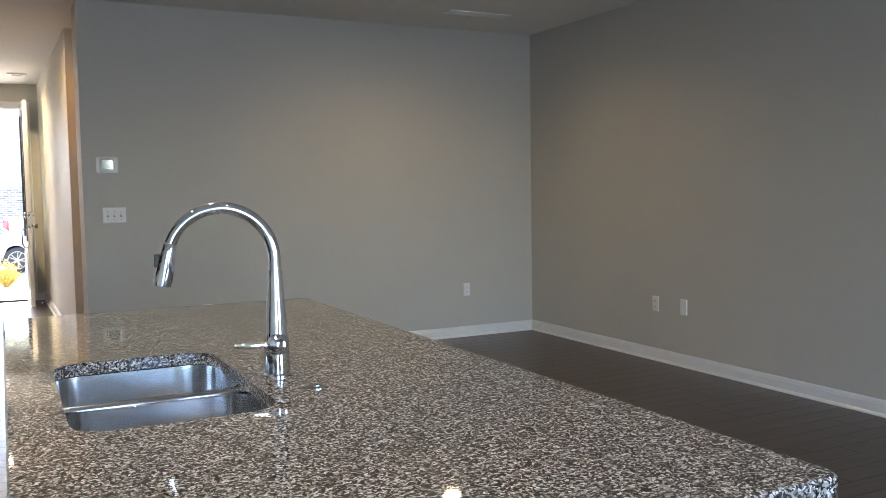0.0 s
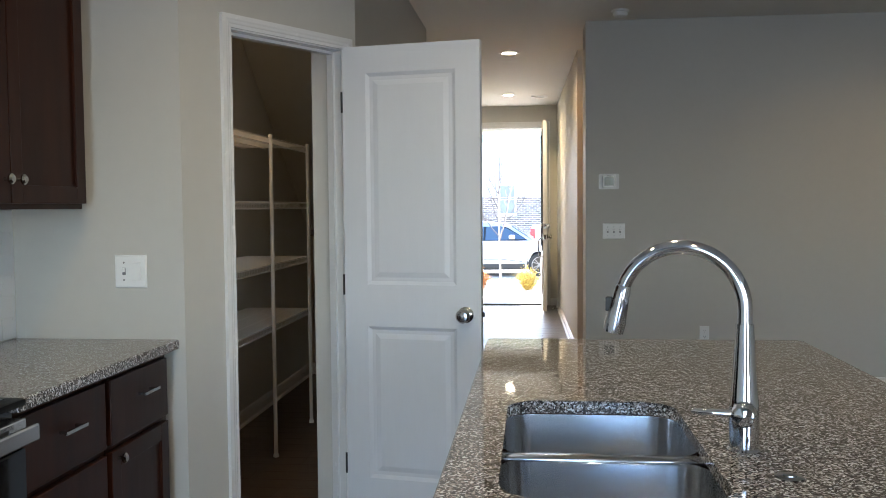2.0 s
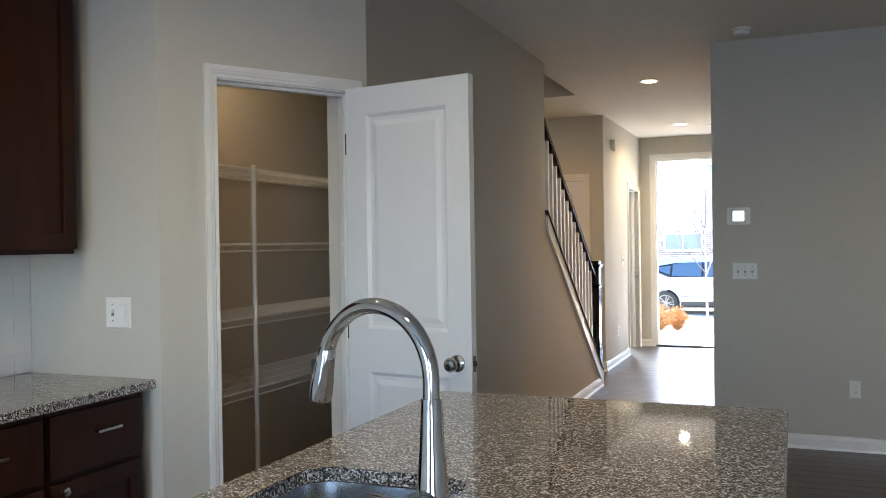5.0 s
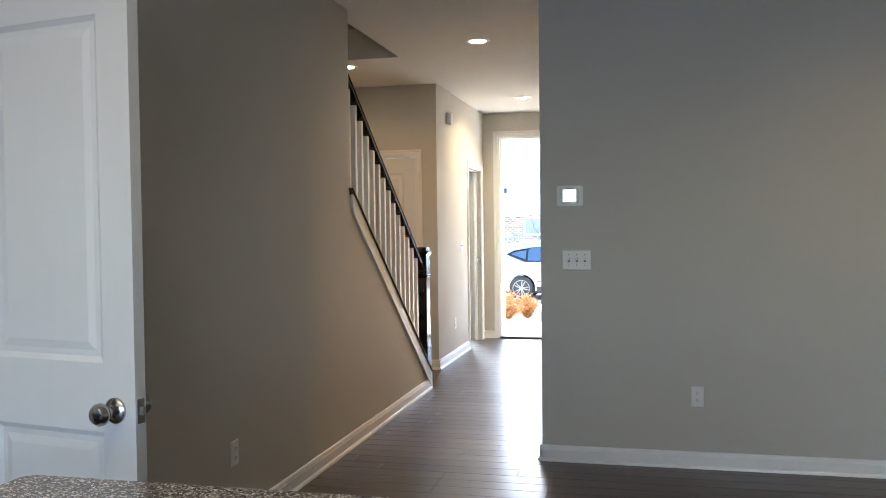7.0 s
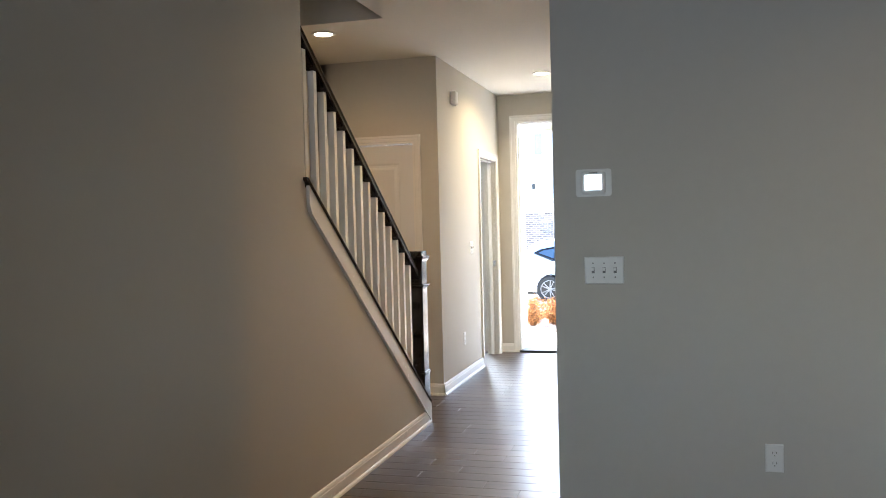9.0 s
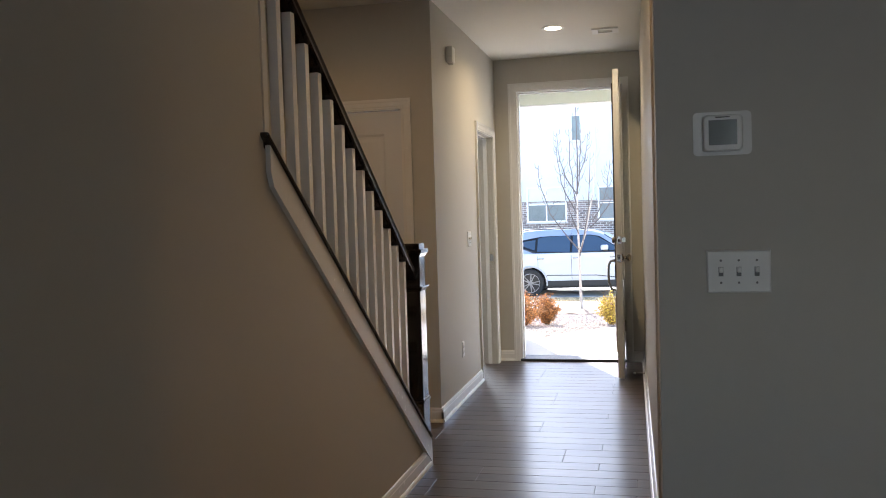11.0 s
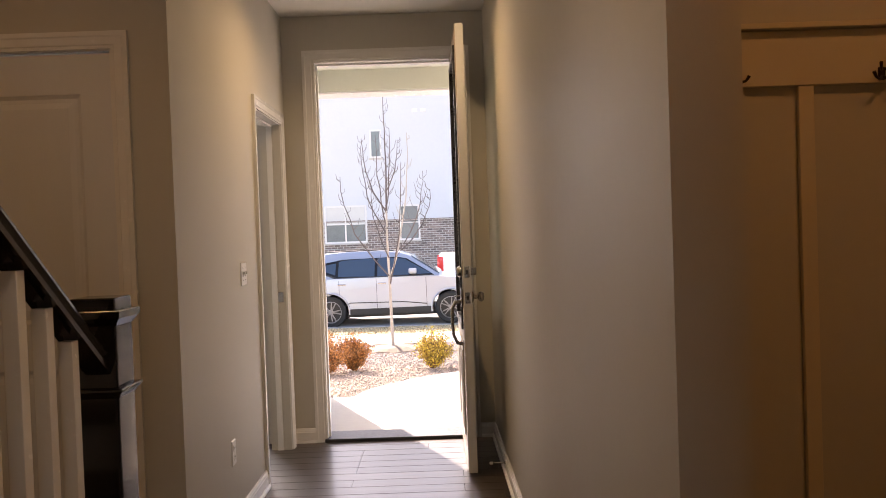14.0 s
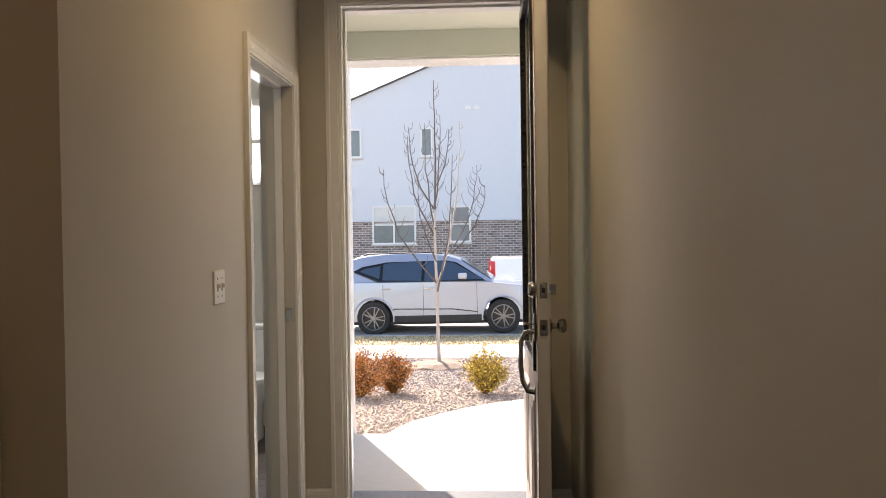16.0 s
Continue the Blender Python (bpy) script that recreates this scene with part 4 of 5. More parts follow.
grip = part("grip", tube(bmesh.new(), [(gx, -0.008, 0.93), (gx, -0.045, 0.925), (gx, -0.062, 0.89), (gx, -0.064, 0.80), (gx, -0.058, 0.74), (gx, -0.038, 0.70), (gx, -0.008, 0.695)], [0.011, 0.010, 0.009, 0.0095, 0.009, 0.010, 0.011], 12), M_NICKEL, fd, "curved nickel pull handle", True)
part("escutcheon", boxes((gx - 0.028, -0.013, 0.895, gx + 0.028, -0.007, 1.0), bevel=0.002), M_NICKEL, fd)
part("thumb_latch", boxes((gx - 0.012, -0.05, 0.955, gx + 0.012, -0.012, 0.962), bevel=0.002), M_NICKEL, fd)
part("lower_mount", boxes((gx - 0.014, -0.012, 0.66, gx + 0.014, -0.007, 0.72), bevel=0.002), M_NICKEL, fd)
for z in (0.25, 1.2, 2.15):
    part("hinge", lathe(bmesh.new(), [(0.0075, 0), (0.0075, 0.10)], pose(-0.004, 0.052, z), 12), M_NICKEL, fd, smooth=True)
ds = thing("door_stop", "small nickel spring door stop on the baseboard", "door stop", pose(0.503, 11.52, 0.055, 0, -90))
part("rod", lathe(bmesh.new(), [(0.010, 0), (0.010, 0.004), (0.005, 0.006), (0.005, 0.07)], None, 12), M_NICKEL, ds, smooth=True)
part("rubber_tip", lathe(bmesh.new(), [(0.008, 0.07), (0.008, 0.085), (0.005, 0.088)], None, 12), M_PLATE, ds, "white rubber tip")

# ---- stairs ----
st = thing("staircase", "straight staircase rising behind the balustrade, dark treads", "stairs")
for i in range(12):
    y = 8.98 - 0.2405 * i
    z = 0.19 * (i + 1)
    part("riser", boxes((-1.85, y - 0.018, z - 0.19, -0.756, y, z - 0.03)), M_TRIM, st)
    part("tread", boxes((-1.85, y - 0.27, z - 0.03, -0.756, y + 0.025, z), bevel=0.006), M_FLOOR, st)
structure("stair_skirt", prism(bmesh.new(), [(7.128, cap(7.128)), (9.085, cap(9.085)), (9.085, 0.0), (9.06, 0.0), (9.06, cap(9.06) - 0.128), (7.148, cap(7.148) - 0.122), (7.128, cap(7.128) - 0.09)], "x", -0.64, -0.623), M_TRIM, "white sloping skirt board below the balusters", "trim")
structure("stair_skirt_foot", boxes((-0.7, 9.1115, 0, -0.645, 9.125, 0.20), bevel=0.002), M_TRIM, "white upright end of the stair skirt", "trim")
bal = thing("balustrade", "white square balusters under a dark wooden handrail", "balustrade")
bm = bmesh.new()
prism(bm, [(7.095, cap(7.095) + 0.012), (9.06, cap(9.06) + 0.012), (9.06, cap(9.06) - 0.004), (7.095, cap(7.095) - 0.004)], "x", -0.766, -0.612)
bmesh.ops.bevel(bm, geom=bm.edges[:], offset=0.005, segments=2, affect="EDGES", profile=0.5)
part("shoe_rail", bm, M_RAIL, bal, "thin dark wooden cap under the balusters")


def rail_top(y):
    return 2.413 - 0.715 * (y - 7.115)


for i in range(14):
    y = 7.2197 + 0.1233 * i
    bm = boxes((-0.7075, y - 0.0175, cap(y) - 0.006, -0.6725, y + 0.0175, rail_top(y) - 0.074), bevel=0.002)
    part("baluster", bm, M_TRIM, bal)
part("half_post", boxes((-0.722, 7.1152, cap(7.13) - 0.004, -0.66, 7.14, rail_top(7.13) + 0.2)), M_TRIM, bal, "white half post against the wall")
prof = [(-0.031, -0.062), (0.031, -0.062), (0.031, -0.045), (0.022, -0.038), (0.031, -0.02), (0.026, -0.004), (0.012, 0.0), (-0.012, 0.0), (-0.026, -0.004), (-0.031, -0.02), (-0.022, -0.038), (-0.031, -0.045)]
bm = bmesh.new()
ends = []
for y in (7.10, 8.994):
    ends.append([bm.verts.new((-0.690 + u, y, rail_top(y) + v)) for u, v in prof])
for k in range(len(prof)):
    bm.faces.new((ends[0][k], ends[0][(k + 1) % len(prof)], ends[1][(k + 1) % len(prof)], ends[1][k]))
bm.faces.new(ends[0][::-1]), bm.faces.new(ends[1])
part("handrail", bm, M_RAIL, bal, "dark-stained wooden handrail")
# filler blocks under the rail, between the tops of the balusters
for i in range(13):
    ya, yb = 7.2197 + 0.1233 * i + 0.019, 7.2197 + 0.1233 * (i + 1) - 0.019
    part("fillet", prism(bmesh.new(), [(ya, rail_top(ya) - 0.058), (yb, rail_top(yb) - 0.058), (yb, rail_top(yb) - 0.072), (ya, rail_top(ya) - 0.072)], "x", -0.705, -0.675), M_RAIL, bal)
nw = thing("newel_post", "dark-stained square newel post with stepped cap", "newel post", pose(-0.698, 9.048, 0))
part("plinth", boxes((-0.062, -0.062, 0, 0.062, 0.062, 0.345), bevel=0.003), M_NEWEL, nw)
part("plinth_moulding", boxes((-0.067, -0.067, 0.345, 0.067, 0.067, 0.363), (-0.062, -0.062, 0.363, 0.062, 0.062, 0.375), bevel=0.004), M_NEWEL, nw)
part("shaft", boxes((-0.058, -0.058, 0.375, 0.058, 0.058, 1.204), bevel=0.004), M_NEWEL, nw)


def band(z0, z1, z2, out):
    """A square moulding round the post: a cove that flares to a flat-edged lip."""
    bm = bmesh.new()
    loft(bm, [[(sx * h, sy * h, z) for sx, sy in ((-1, -1), (1, -1), (1, 1), (-1, 1))] for h, z in
              ((0.0575, z0), (0.060, z0 + 0.002), (0.060 + out * 0.35, z0 + (z1 - z0) * 0.55), (0.060 + out * 0.8, z1), (0.060 + out, z1 + 0.001), (0.060 + out, z2 - 0.002), (0.058 + out, z2), (0.0575, z2))], False)
    return bm


part("collar", band(0.948, 0.966, 0.974, 0.014), M_NEWEL, nw)
part("cap", band(1.132, 1.152, 1.172, 0.014), M_NEWEL, nw)


# ---- ceiling fixtures ----
def can_light(x, y, z, watts, color=WARM, group="recessed lights", label="lit round recessed ceiling light with white trim"):
    ob = thing("recessed_light", label, "ceiling light", pose(x, y, z), group)
    bm = bmesh.new()
    loft(bm, [[(r * math.cos(2 * math.pi * i / 32), r * math.sin(2 * math.pi * i / 32), dz) for i in range(32)] for r, dz in ((0.088, 0.0), (0.086, -0.005), (0.070, -0.008), (0.058, -0.004))], False)
    part("trim_ring", bm, M_PLATE, ob, smooth=True)
    part("lens", lathe(bmesh.new(), [(0.058, -0.0045), (0.057, -0.0015)], None, 32), M_LAMP, ob, "glowing lens")
    if watts:
        lamp("can_lamp", "AREA", look((x, y, z - 0.014), (x, y, 0)), watts, color, disk=0.11, spread=radians(150))
    return ob


can_light(-0.034, 8.248, H, 0.80, (1.0, 0.68, 0.31))
can_light(-0.12, 11.16, H, 2.5, (1.0, 0.74, 0.39))
can_light(-1.30, 8.94, H, 0.60, (1.0, 0.50, 0.14))
can_light(-1.25, 4.35, H, 0.17, (1.0, 0.45, 0.06))
can_light(1.22, 7.86, H, 0.80, (1.0, 0.40, 0.05))
for x, y, watts in ((0.35, 0.9, 0.4), (0.35, 2.9, 0.4), (-0.6, 1.9, 0.9)):
    can_light(x, y, H, watts)
can_light(2.85, 5.62, H, 0.55, (1.0, 0.66, 0.28))


def ceiling_vent(x, y, w, d, slats, label, m=None):
    ob = thing("ceiling_vent", label, "vent", pose(x, y, H))
    bm = boxes((-w / 2, -d / 2, -0.008, w / 2, -d / 2 + 0.02, 0), (-w / 2, d / 2 - 0.02, -0.008, w / 2, d / 2, 0), (-w / 2, -d / 2 + 0.02, -0.008, -w / 2 + 0.02, d / 2 - 0.02, 0), (w / 2 - 0.02, -d / 2 + 0.02, -0.008, w / 2, d / 2 - 0.02, 0))
    part("frame", bm, M_PLATE, ob)
    # thin black sheet gives the slats their dark depth; no duct is built
    part("backing", boxes((-w / 2 + 0.02, -d / 2 + 0.02, -0.002, w / 2 - 0.02, d / 2 - 0.02, -0.0005)), M_DARK, ob, "black sheet painted for the shade behind the slats")
    for i in range(slats):
        y0 = -d / 2 + 0.02 + (d - 0.04) * (i + 0.5) / slats
        part("slat", prism(bmesh.new(), [(y0 - 0.008, -0.003), (y0 - 0.007, -0.003), (y0 + 0.006, -0.009), (y0 + 0.005, -0.009)], "x", -w / 2 + 0.02, w / 2 - 0.02), M_PLATE, ob)
    return ob


hv = thing("ceiling_vent", "small white ceiling vent with two dark slots in the hallway", "vent", pose(0.258, 11.384, H))
part("cover", boxes((-0.10, -0.085, -0.012, -0.055, 0.085, 0), (0.055, -0.085, -0.012, 0.10, 0.085, 0), (-0.055, -0.085, -0.012, 0.055, -0.05, 0), (-0.055, 0.05, -0.012, 0.055, 0.085, 0)), M_PLATE, hv)
# black sheet flat on the ceiling, painting the shade inside the slots
part("backing", boxes((-0.055, -0.05, -0.003, 0.055, 0.05, -0.0005)), M_DARK, hv, "black sheet painted for the shade behind the slots")
part("bar", boxes((-0.055, -0.007, -0.011, 0.055, 0.007, -0.003)), M_PLATE, hv)
ceiling_vent(3.52, 6.345, 0.56, 0.14, 4, "white slatted ceiling vent in the living room")
sd = thing("smoke_detector", "round white smoke detector on the ceiling", "smoke detector", pose(0.793, 6.677, H))
part("base", lathe(bmesh.new(), [(0.062, 0), (0.062, -0.012), (0.055, -0.014)], None, 32), M_PLATE, sd, smooth=True)
part("dome", lathe(bmesh.new(), [(0.05, -0.012), (0.052, -0.03), (0.044, -0.042), (0.02, -0.046)], None, 32), M_PLATE, sd, smooth=True)
ch = thing("door_chime", "small white door chime box high on the wall", "door chime", facing(-0.789, 10.46, 2.46, "+x"))
part("case", boxes((-0.045, -0.05, -0.055, 0.045, 0, 0.055), bevel=0.008), M_PLATE, ch, smooth=True)
part("sensor", boxes((-0.018, -0.047, -0.066, 0.018, -0.01, -0.054), bevel=0.004), M_PLATE, ch)

# ---- mudroom nook ----
M_NOOK = mat("cream_board_paint", (0.60, 0.54, 0.43), 0.5, var=0.03, scale=2)
M_HOOK = mat("dark_bronze", (0.05, 0.03, 0.022), 0.35, 0.8, var=0.1, scale=30)
nk = thing("hook_board", "painted wall board with rail, battens and double hooks", "coat rack")
part("rail", boxes((0.69, 8.821, 1.655, 2.6, 8.8395, 1.782), bevel=0.0015), M_NOOK, nk)
part("ledge", boxes((0.69, 8.800, 1.784, 2.6, 8.8395, 1.797), bevel=0.002), M_NOOK, nk)
for x in (1.054, 1.409, 1.764, 2.119, 2.474):
    part("batten", boxes((x - 0.018, 8.823, 0.093, x + 0.018, 8.8385, 1.654), bevel=0.0015), M_NOOK, nk)
for x in (0.875, 1.228, 1.585, 1.94, 2.295):
    ho = part("hook", boxes((x - 0.008, 8.816, 1.660, x + 0.008, 8.8212, 1.690), bevel=0.002), M_HOOK, nk, "dark bronze double hook")
    bm = bmesh.new()
    for s in (-1, 1):
        tube(bm, [(x, 8.818, 1.668), (x + s * 0.012, 8.803, 1.660), (x + s * 0.027, 8.790, 1.664), (x + s * 0.034, 8.786, 1.675)], [0.0038, 0.0036, 0.0032, 0.0042], 8)
        tube(bm, [(x, 8.818, 1.682), (x + s * 0.008, 8.803, 1.686), (x + s * 0.013, 8.793, 1.697)], [0.0036, 0.0032, 0.0042], 8)
    part("prongs", bm, M_HOOK, ho, smooth=True)

# ---- powder room ----
M_FROST = glass("frosted_glass", (0.95, 0.97, 0.97), 0.35)
wi = tagged(thing("window_1", "small white-framed window with frosted panes", "window"), kind="structure")
part("window_frame", boxes((-2.1, 14.17, 1.71, -2.06, 14.24, 2.29), (-1.47, 14.17, 1.71, -1.43, 14.24, 2.29), (-2.06, 14.17, 1.71, -1.47, 14.24, 1.75), (-2.06, 14.17, 2.25, -1.47, 14.24, 2.29), (-2.06, 14.18, 1.985, -1.47, 14.23, 2.015), bevel=0.002), M_TRIM, wi)
part("window_sill", boxes((-2.14, 14.11, 1.685, -1.39, 14.17, 1.709), bevel=0.003), M_TRIM, wi)
for z0, z1 in ((1.75, 1.985), (2.015, 2.25)):
    part("pane", boxes((-2.06, 14.20, z0, -1.47, 14.206, z1)), M_FROST, wi)
to = thing("toilet", "white ceramic toilet against the powder room wall", "toilet", pose(-1.50, 14.13, 0))
M_CERAMIC = mat("white_ceramic", (0.8, 0.8, 0.79), 0.12, var=0.01)
part("tank", boxes((-0.22, -0.20, 0.38, 0.22, -0.005, 0.70), bevel=0.02), M_CERAMIC, to, smooth=True)
part("tank_lid", boxes((-0.235, -0.215, 0.70, 0.235, -0.003, 0.735), bevel=0.01), M_CERAMIC, to, smooth=True)


def oval(a, b, cy, z, n=28):
    return [(a * math.cos(2 * math.pi * i / n), cy + b * math.sin(2 * math.pi * i / n), z) for i in range(n)]


bm = bmesh.new()
loft(bm, [oval(0.11, 0.22, -0.36, 0), oval(0.105, 0.20, -0.36, 0.10), oval(0.12, 0.20, -0.38, 0.22), oval(0.175, 0.235, -0.42, 0.36), oval(0.18, 0.24, -0.42, 0.385)])
part("bowl", bm, M_CERAMIC, to, smooth=True)
bm = bmesh.new()
loft(bm, [oval(0.183, 0.243, -0.42, 0.386), oval(0.186, 0.246, -0.42, 0.40), oval(0.18, 0.24, -0.42, 0.418), oval(0.02, 0.03, -0.42, 0.423)])
part("seat_lid", bm, M_PLATE, to, smooth=True)

# ---- outdoors ----
def ground_z(y):
    return -0.10 - 0.052 * (min(max(y, 14.5), 25.0) - 14.5)


def sheet(pts, lift, step=None):
    """A flat polygon laid on the falling ground, cut along y so that it follows the slope."""
    bm = bmesh.new()
    f = bm.faces.new([bm.verts.new((x, y, 0)) for x, y in pts])
    for c in (14.5, 16, 17.5, 19, 20.5, 22, 23.5, 25.0):
        bmesh.ops.bisect_plane(bm, geom=bm.verts[:] + bm.edges[:] + bm.faces[:], plane_co=(0, c, 0), plane_no=(0, 1, 0))
    for v in bm.verts:
        v.co.z = ground_z(v.co.y) + lift
    return bm


tagged(part("ground", sheet([(-400, 12.53), (400, 12.53), (400, 700), (-400, 700)], -0.03), M_GROUND), "dry yellowish lawn and open ground", "ground", kind="structure")
tagged(part("porch_slab", boxes((-0.88, 12.525, -0.14, 4.5, 14.14, -0.055), bevel=0.006), M_CONC), "pale concrete porch slab outside the entrance", "porch", kind="structure")
curve = [(-0.62, 14.15), (-0.56, 14.35), (-0.46, 14.62), (-0.30, 14.93), (-0.10, 15.25), (0.16, 15.55), (0.5, 15.83), (1.0, 16.1), (2.0, 16.4), (6, 16.6), (6, 14.15)]
bm = sheet(curve, 0.035)
r = bmesh.ops.extrude_face_region(bm, geom=bm.faces[:])
for v in r["geom"]:
    if isinstance(v, bmesh.types.BMVert):
        v.co.z -= 0.09
tagged(part("walkway", bm, M_CONC), "pale curved concrete front walkway", "path", kind="structure")
M_GRAVEL = mat("river_gravel_bed", (0.26, 0.185, 0.13), 0.95, var=0.35, scale=18, bump=0.8, bscale=55)
tagged(part("planting_bed", sheet([(-6, 14.1), (3, 14.1), (1.7, 17.2), (0.9, 19.97), (-6, 19.95)], 0.004), M_GRAVEL), "gravel planting bed in front of the house", "planting bed", kind="structure")
M_STONE = mat("river_stone", (0.38, 0.315, 0.27), 0.8, var=0.4, scale=9)
nt = M_STONE.node_tree
geo, mr2 = nt.nodes.new("ShaderNodeNewGeometry"), nt.nodes.new("ShaderNodeMapRange")
mr2.inputs["To Min"].default_value, mr2.inputs["To Max"].default_value = 0.45, 1.5
sc = nt.nodes.new("ShaderNodeVectorMath")
sc.operation = "SCALE"
src = nt.nodes["Principled BSDF"].inputs["Base Color"].links[0].from_socket
nt.links.new(geo.outputs["Random Per Island"], mr2.inputs["Value"])
nt.links.new(src, sc.inputs[0]), nt.links.new(mr2.outputs[0], sc.inputs["Scale"])
nt.links.new(sc.outputs[0], nt.nodes["Principled BSDF"].inputs["Base Color"])


def bed_edge(y):
    """x of the walkway's left edge at y, so that stones stay off it."""
    for (xa, ya), (xb, yb) in zip(curve[:-2], curve[1:-1]):
        if ya <= y <= yb:
            return xa + (xb - xa) * (y - ya) / (yb - ya) - 0.03
    return 1.2 if y > 16 else -0.6


rng = random.Random(5)
verts, faces = [], []
for _ in range(24000):
    y = 14.17 + 5.7 * rng.random() ** 1.25
    x = rng.uniform(-2.3, 1.25)
    if x > bed_edge(y):
        continue
    r = rng.uniform(0.005, 0.013)
    a = rng.uniform(0, 6.28)
    k = len(verts)
    zz = ground_z(y) + 0.006
    for i in range(5):
        rr = r * rng.uniform(0.75, 1.2)
        verts.append((x + rr * math.cos(a + i * 1.2566) * 1.25, y + rr * math.sin(a + i * 1.2566), zz))
    verts.append((x, y, zz + r * rng.uniform(0.6, 1.0)))
    faces += [(k + i, k + (i + 1) % 5, k + 5) for i in range(5)]
me = bpy.data.meshes.new("gravel")
me.from_pydata(verts, [], faces)
me.materials.append(M_STONE)
tagged(new("gravel", me), "small mixed river stones of the planting bed", "gravel", kind="stuff")
tagged(part("pavement", sheet([(-60, 19.85), (60, 20.05), (60, 22.3), (-60, 22.1)], 0.012), M_CONC), "pale concrete sidewalk along the street", "pavement", kind="structure")
tagged(part("road", sheet([(-90, 25.0), (90, 25.0), (90, 33.5), (-90, 33.5)], -0.005), M_ASPHALT), "sunlit grey asphalt street", "road", kind="structure")
tagged(part("kerb", boxes((-60, 24.97, -0.80, 60, 25.08, -0.655), bevel=0.01), M_CONC), "concrete kerb along the street", "kerb", kind="structure")
M_GRASS = mat("straw_grass", (0.62, 0.50, 0.30), 0.9, var=0.35, scale=5)
verts, faces = [], []
for _ in range(14000):
    if rng.random() < 0.72:
        y, x = rng.uniform(22.2, 24.95), rng.uniform(-4.2, 2.6)
    else:
        y, x = rng.uniform(16.9, 19.6), rng.uniform(0.95, 2.2)
    h, a, w = rng.uniform(0.012, 0.035), rng.uniform(0, 6.28), rng.uniform(0.008, 0.016)
    z0, k = ground_z(y) - 0.032, len(verts)
    dx, dy = math.cos(a) * w, math.sin(a) * w
    verts += [(x - dx, y - dy, z0), (x + dx, y + dy, z0), (x + rng.uniform(-0.02, 0.02), y + rng.uniform(-0.02, 0.02), z0 + h)]
    faces.append((k, k + 1, k + 2))
me = bpy.data.meshes.new("grass_blades")
me.from_pydata(verts, [], faces)
me.materials.append(M_GRASS)
tagged(new("grass_blades", me), "short dry straw-coloured grass by the street", "grass", kind="stuff")

# ---- porch ----
structure("porch_ceiling", boxes((-0.88, 12.52, 2.70, 4.6, 14.0, 2.76)), M_PORCH, "painted porch ceiling boards", "ceiling")
structure("porch_beam", boxes((-0.88, 14.0, 2.52, 4.6, 14.29, 2.95), bevel=0.006), M_PORCH, "boxed porch beam above the entrance steps", "beam")
# white strip added to carry the sunlit look of the beam's underside
structure("porch_beam_sunlit_strip", boxes((-0.85, 14.01, 2.508, 4.6, 14.28, 2.518)), M_TRIM, "white strip put under the porch beam for its sunlit underside", "trim")
structure("porch_roof", boxes((-3.2, 12.3, 2.99, 4.8, 14.6, 3.08)), M_ROOF, "shingled porch roof", "roof")
structure("house_front_upper", boxes((-3.2, 12.4, 3.08, 4.8, 12.55, 5.6)), M_SIDING, "pale siding of the upper front wall", "wall")
side = structure("house_side_siding", boxes((-0.88, 12.53, -0.12, -0.872, 14.0, 2.7)), M_SIDING, "lap siding on the wall beside the porch", "wall")
me = None
for i in range(15):
    z = -0.10 + i * 0.175
    ob = part("siding_board", prism(bmesh.new(), [(-0.872, z), (-0.853, z), (-0.862, z + 0.18), (-0.872, z + 0.18)], "y", 12.60, 14.19), M_SIDING, side) if me is None else new("siding_board", me)
    if me is None:
        me = ob.data
    else:
        ob.parent, ob.location = side, (0, 0, i * 0.175)
structure("porch_corner_trim", boxes((-0.88, 14.19, -0.12, -0.852, 14.30, 2.52), bevel=0.003), M_TRIM, "white corner board beside the porch", "trim")

# ---- bushes ----
M_LEAF_A = mat("rust_leaf", (0.50, 0.22, 0.06), 0.7, var=0.45, scale=14)
M_LEAF_B = mat("yellow_leaf", (0.58, 0.42, 0.06), 0.7, var=0.4, scale=14)


def per_piece(m, low, high):
    """Each loose piece of a mesh takes a tone of its own."""
    nt = m.node_tree
    b = nt.nodes["Principled BSDF"]
    geo, mr, sc = nt.nodes.new("ShaderNodeNewGeometry"), nt.nodes.new("ShaderNodeMapRange"), nt.nodes.new("ShaderNodeVectorMath")
    mr.inputs["To Min"].default_value, mr.inputs["To Max"].default_value = low, high
    sc.operation = "SCALE"
    src = b.inputs["Base Color"].links[0].from_socket
    nt.links.new(geo.outputs["Random Per Island"], mr.inputs["Value"])
    nt.links.new(src, sc.inputs[0]), nt.links.new(mr.outputs[0], sc.inputs["Scale"])
    nt.links.new(sc.outputs[0], b.inputs["Base Color"])


for m in (M_LEAF_A, M_LEAF_B, M_GRASS):
    per_piece(m, 0.3, 1.35)
M_TWIG = mat("bush_twig", (0.30, 0.17, 0.09), 0.9, var=0.3, scale=20)


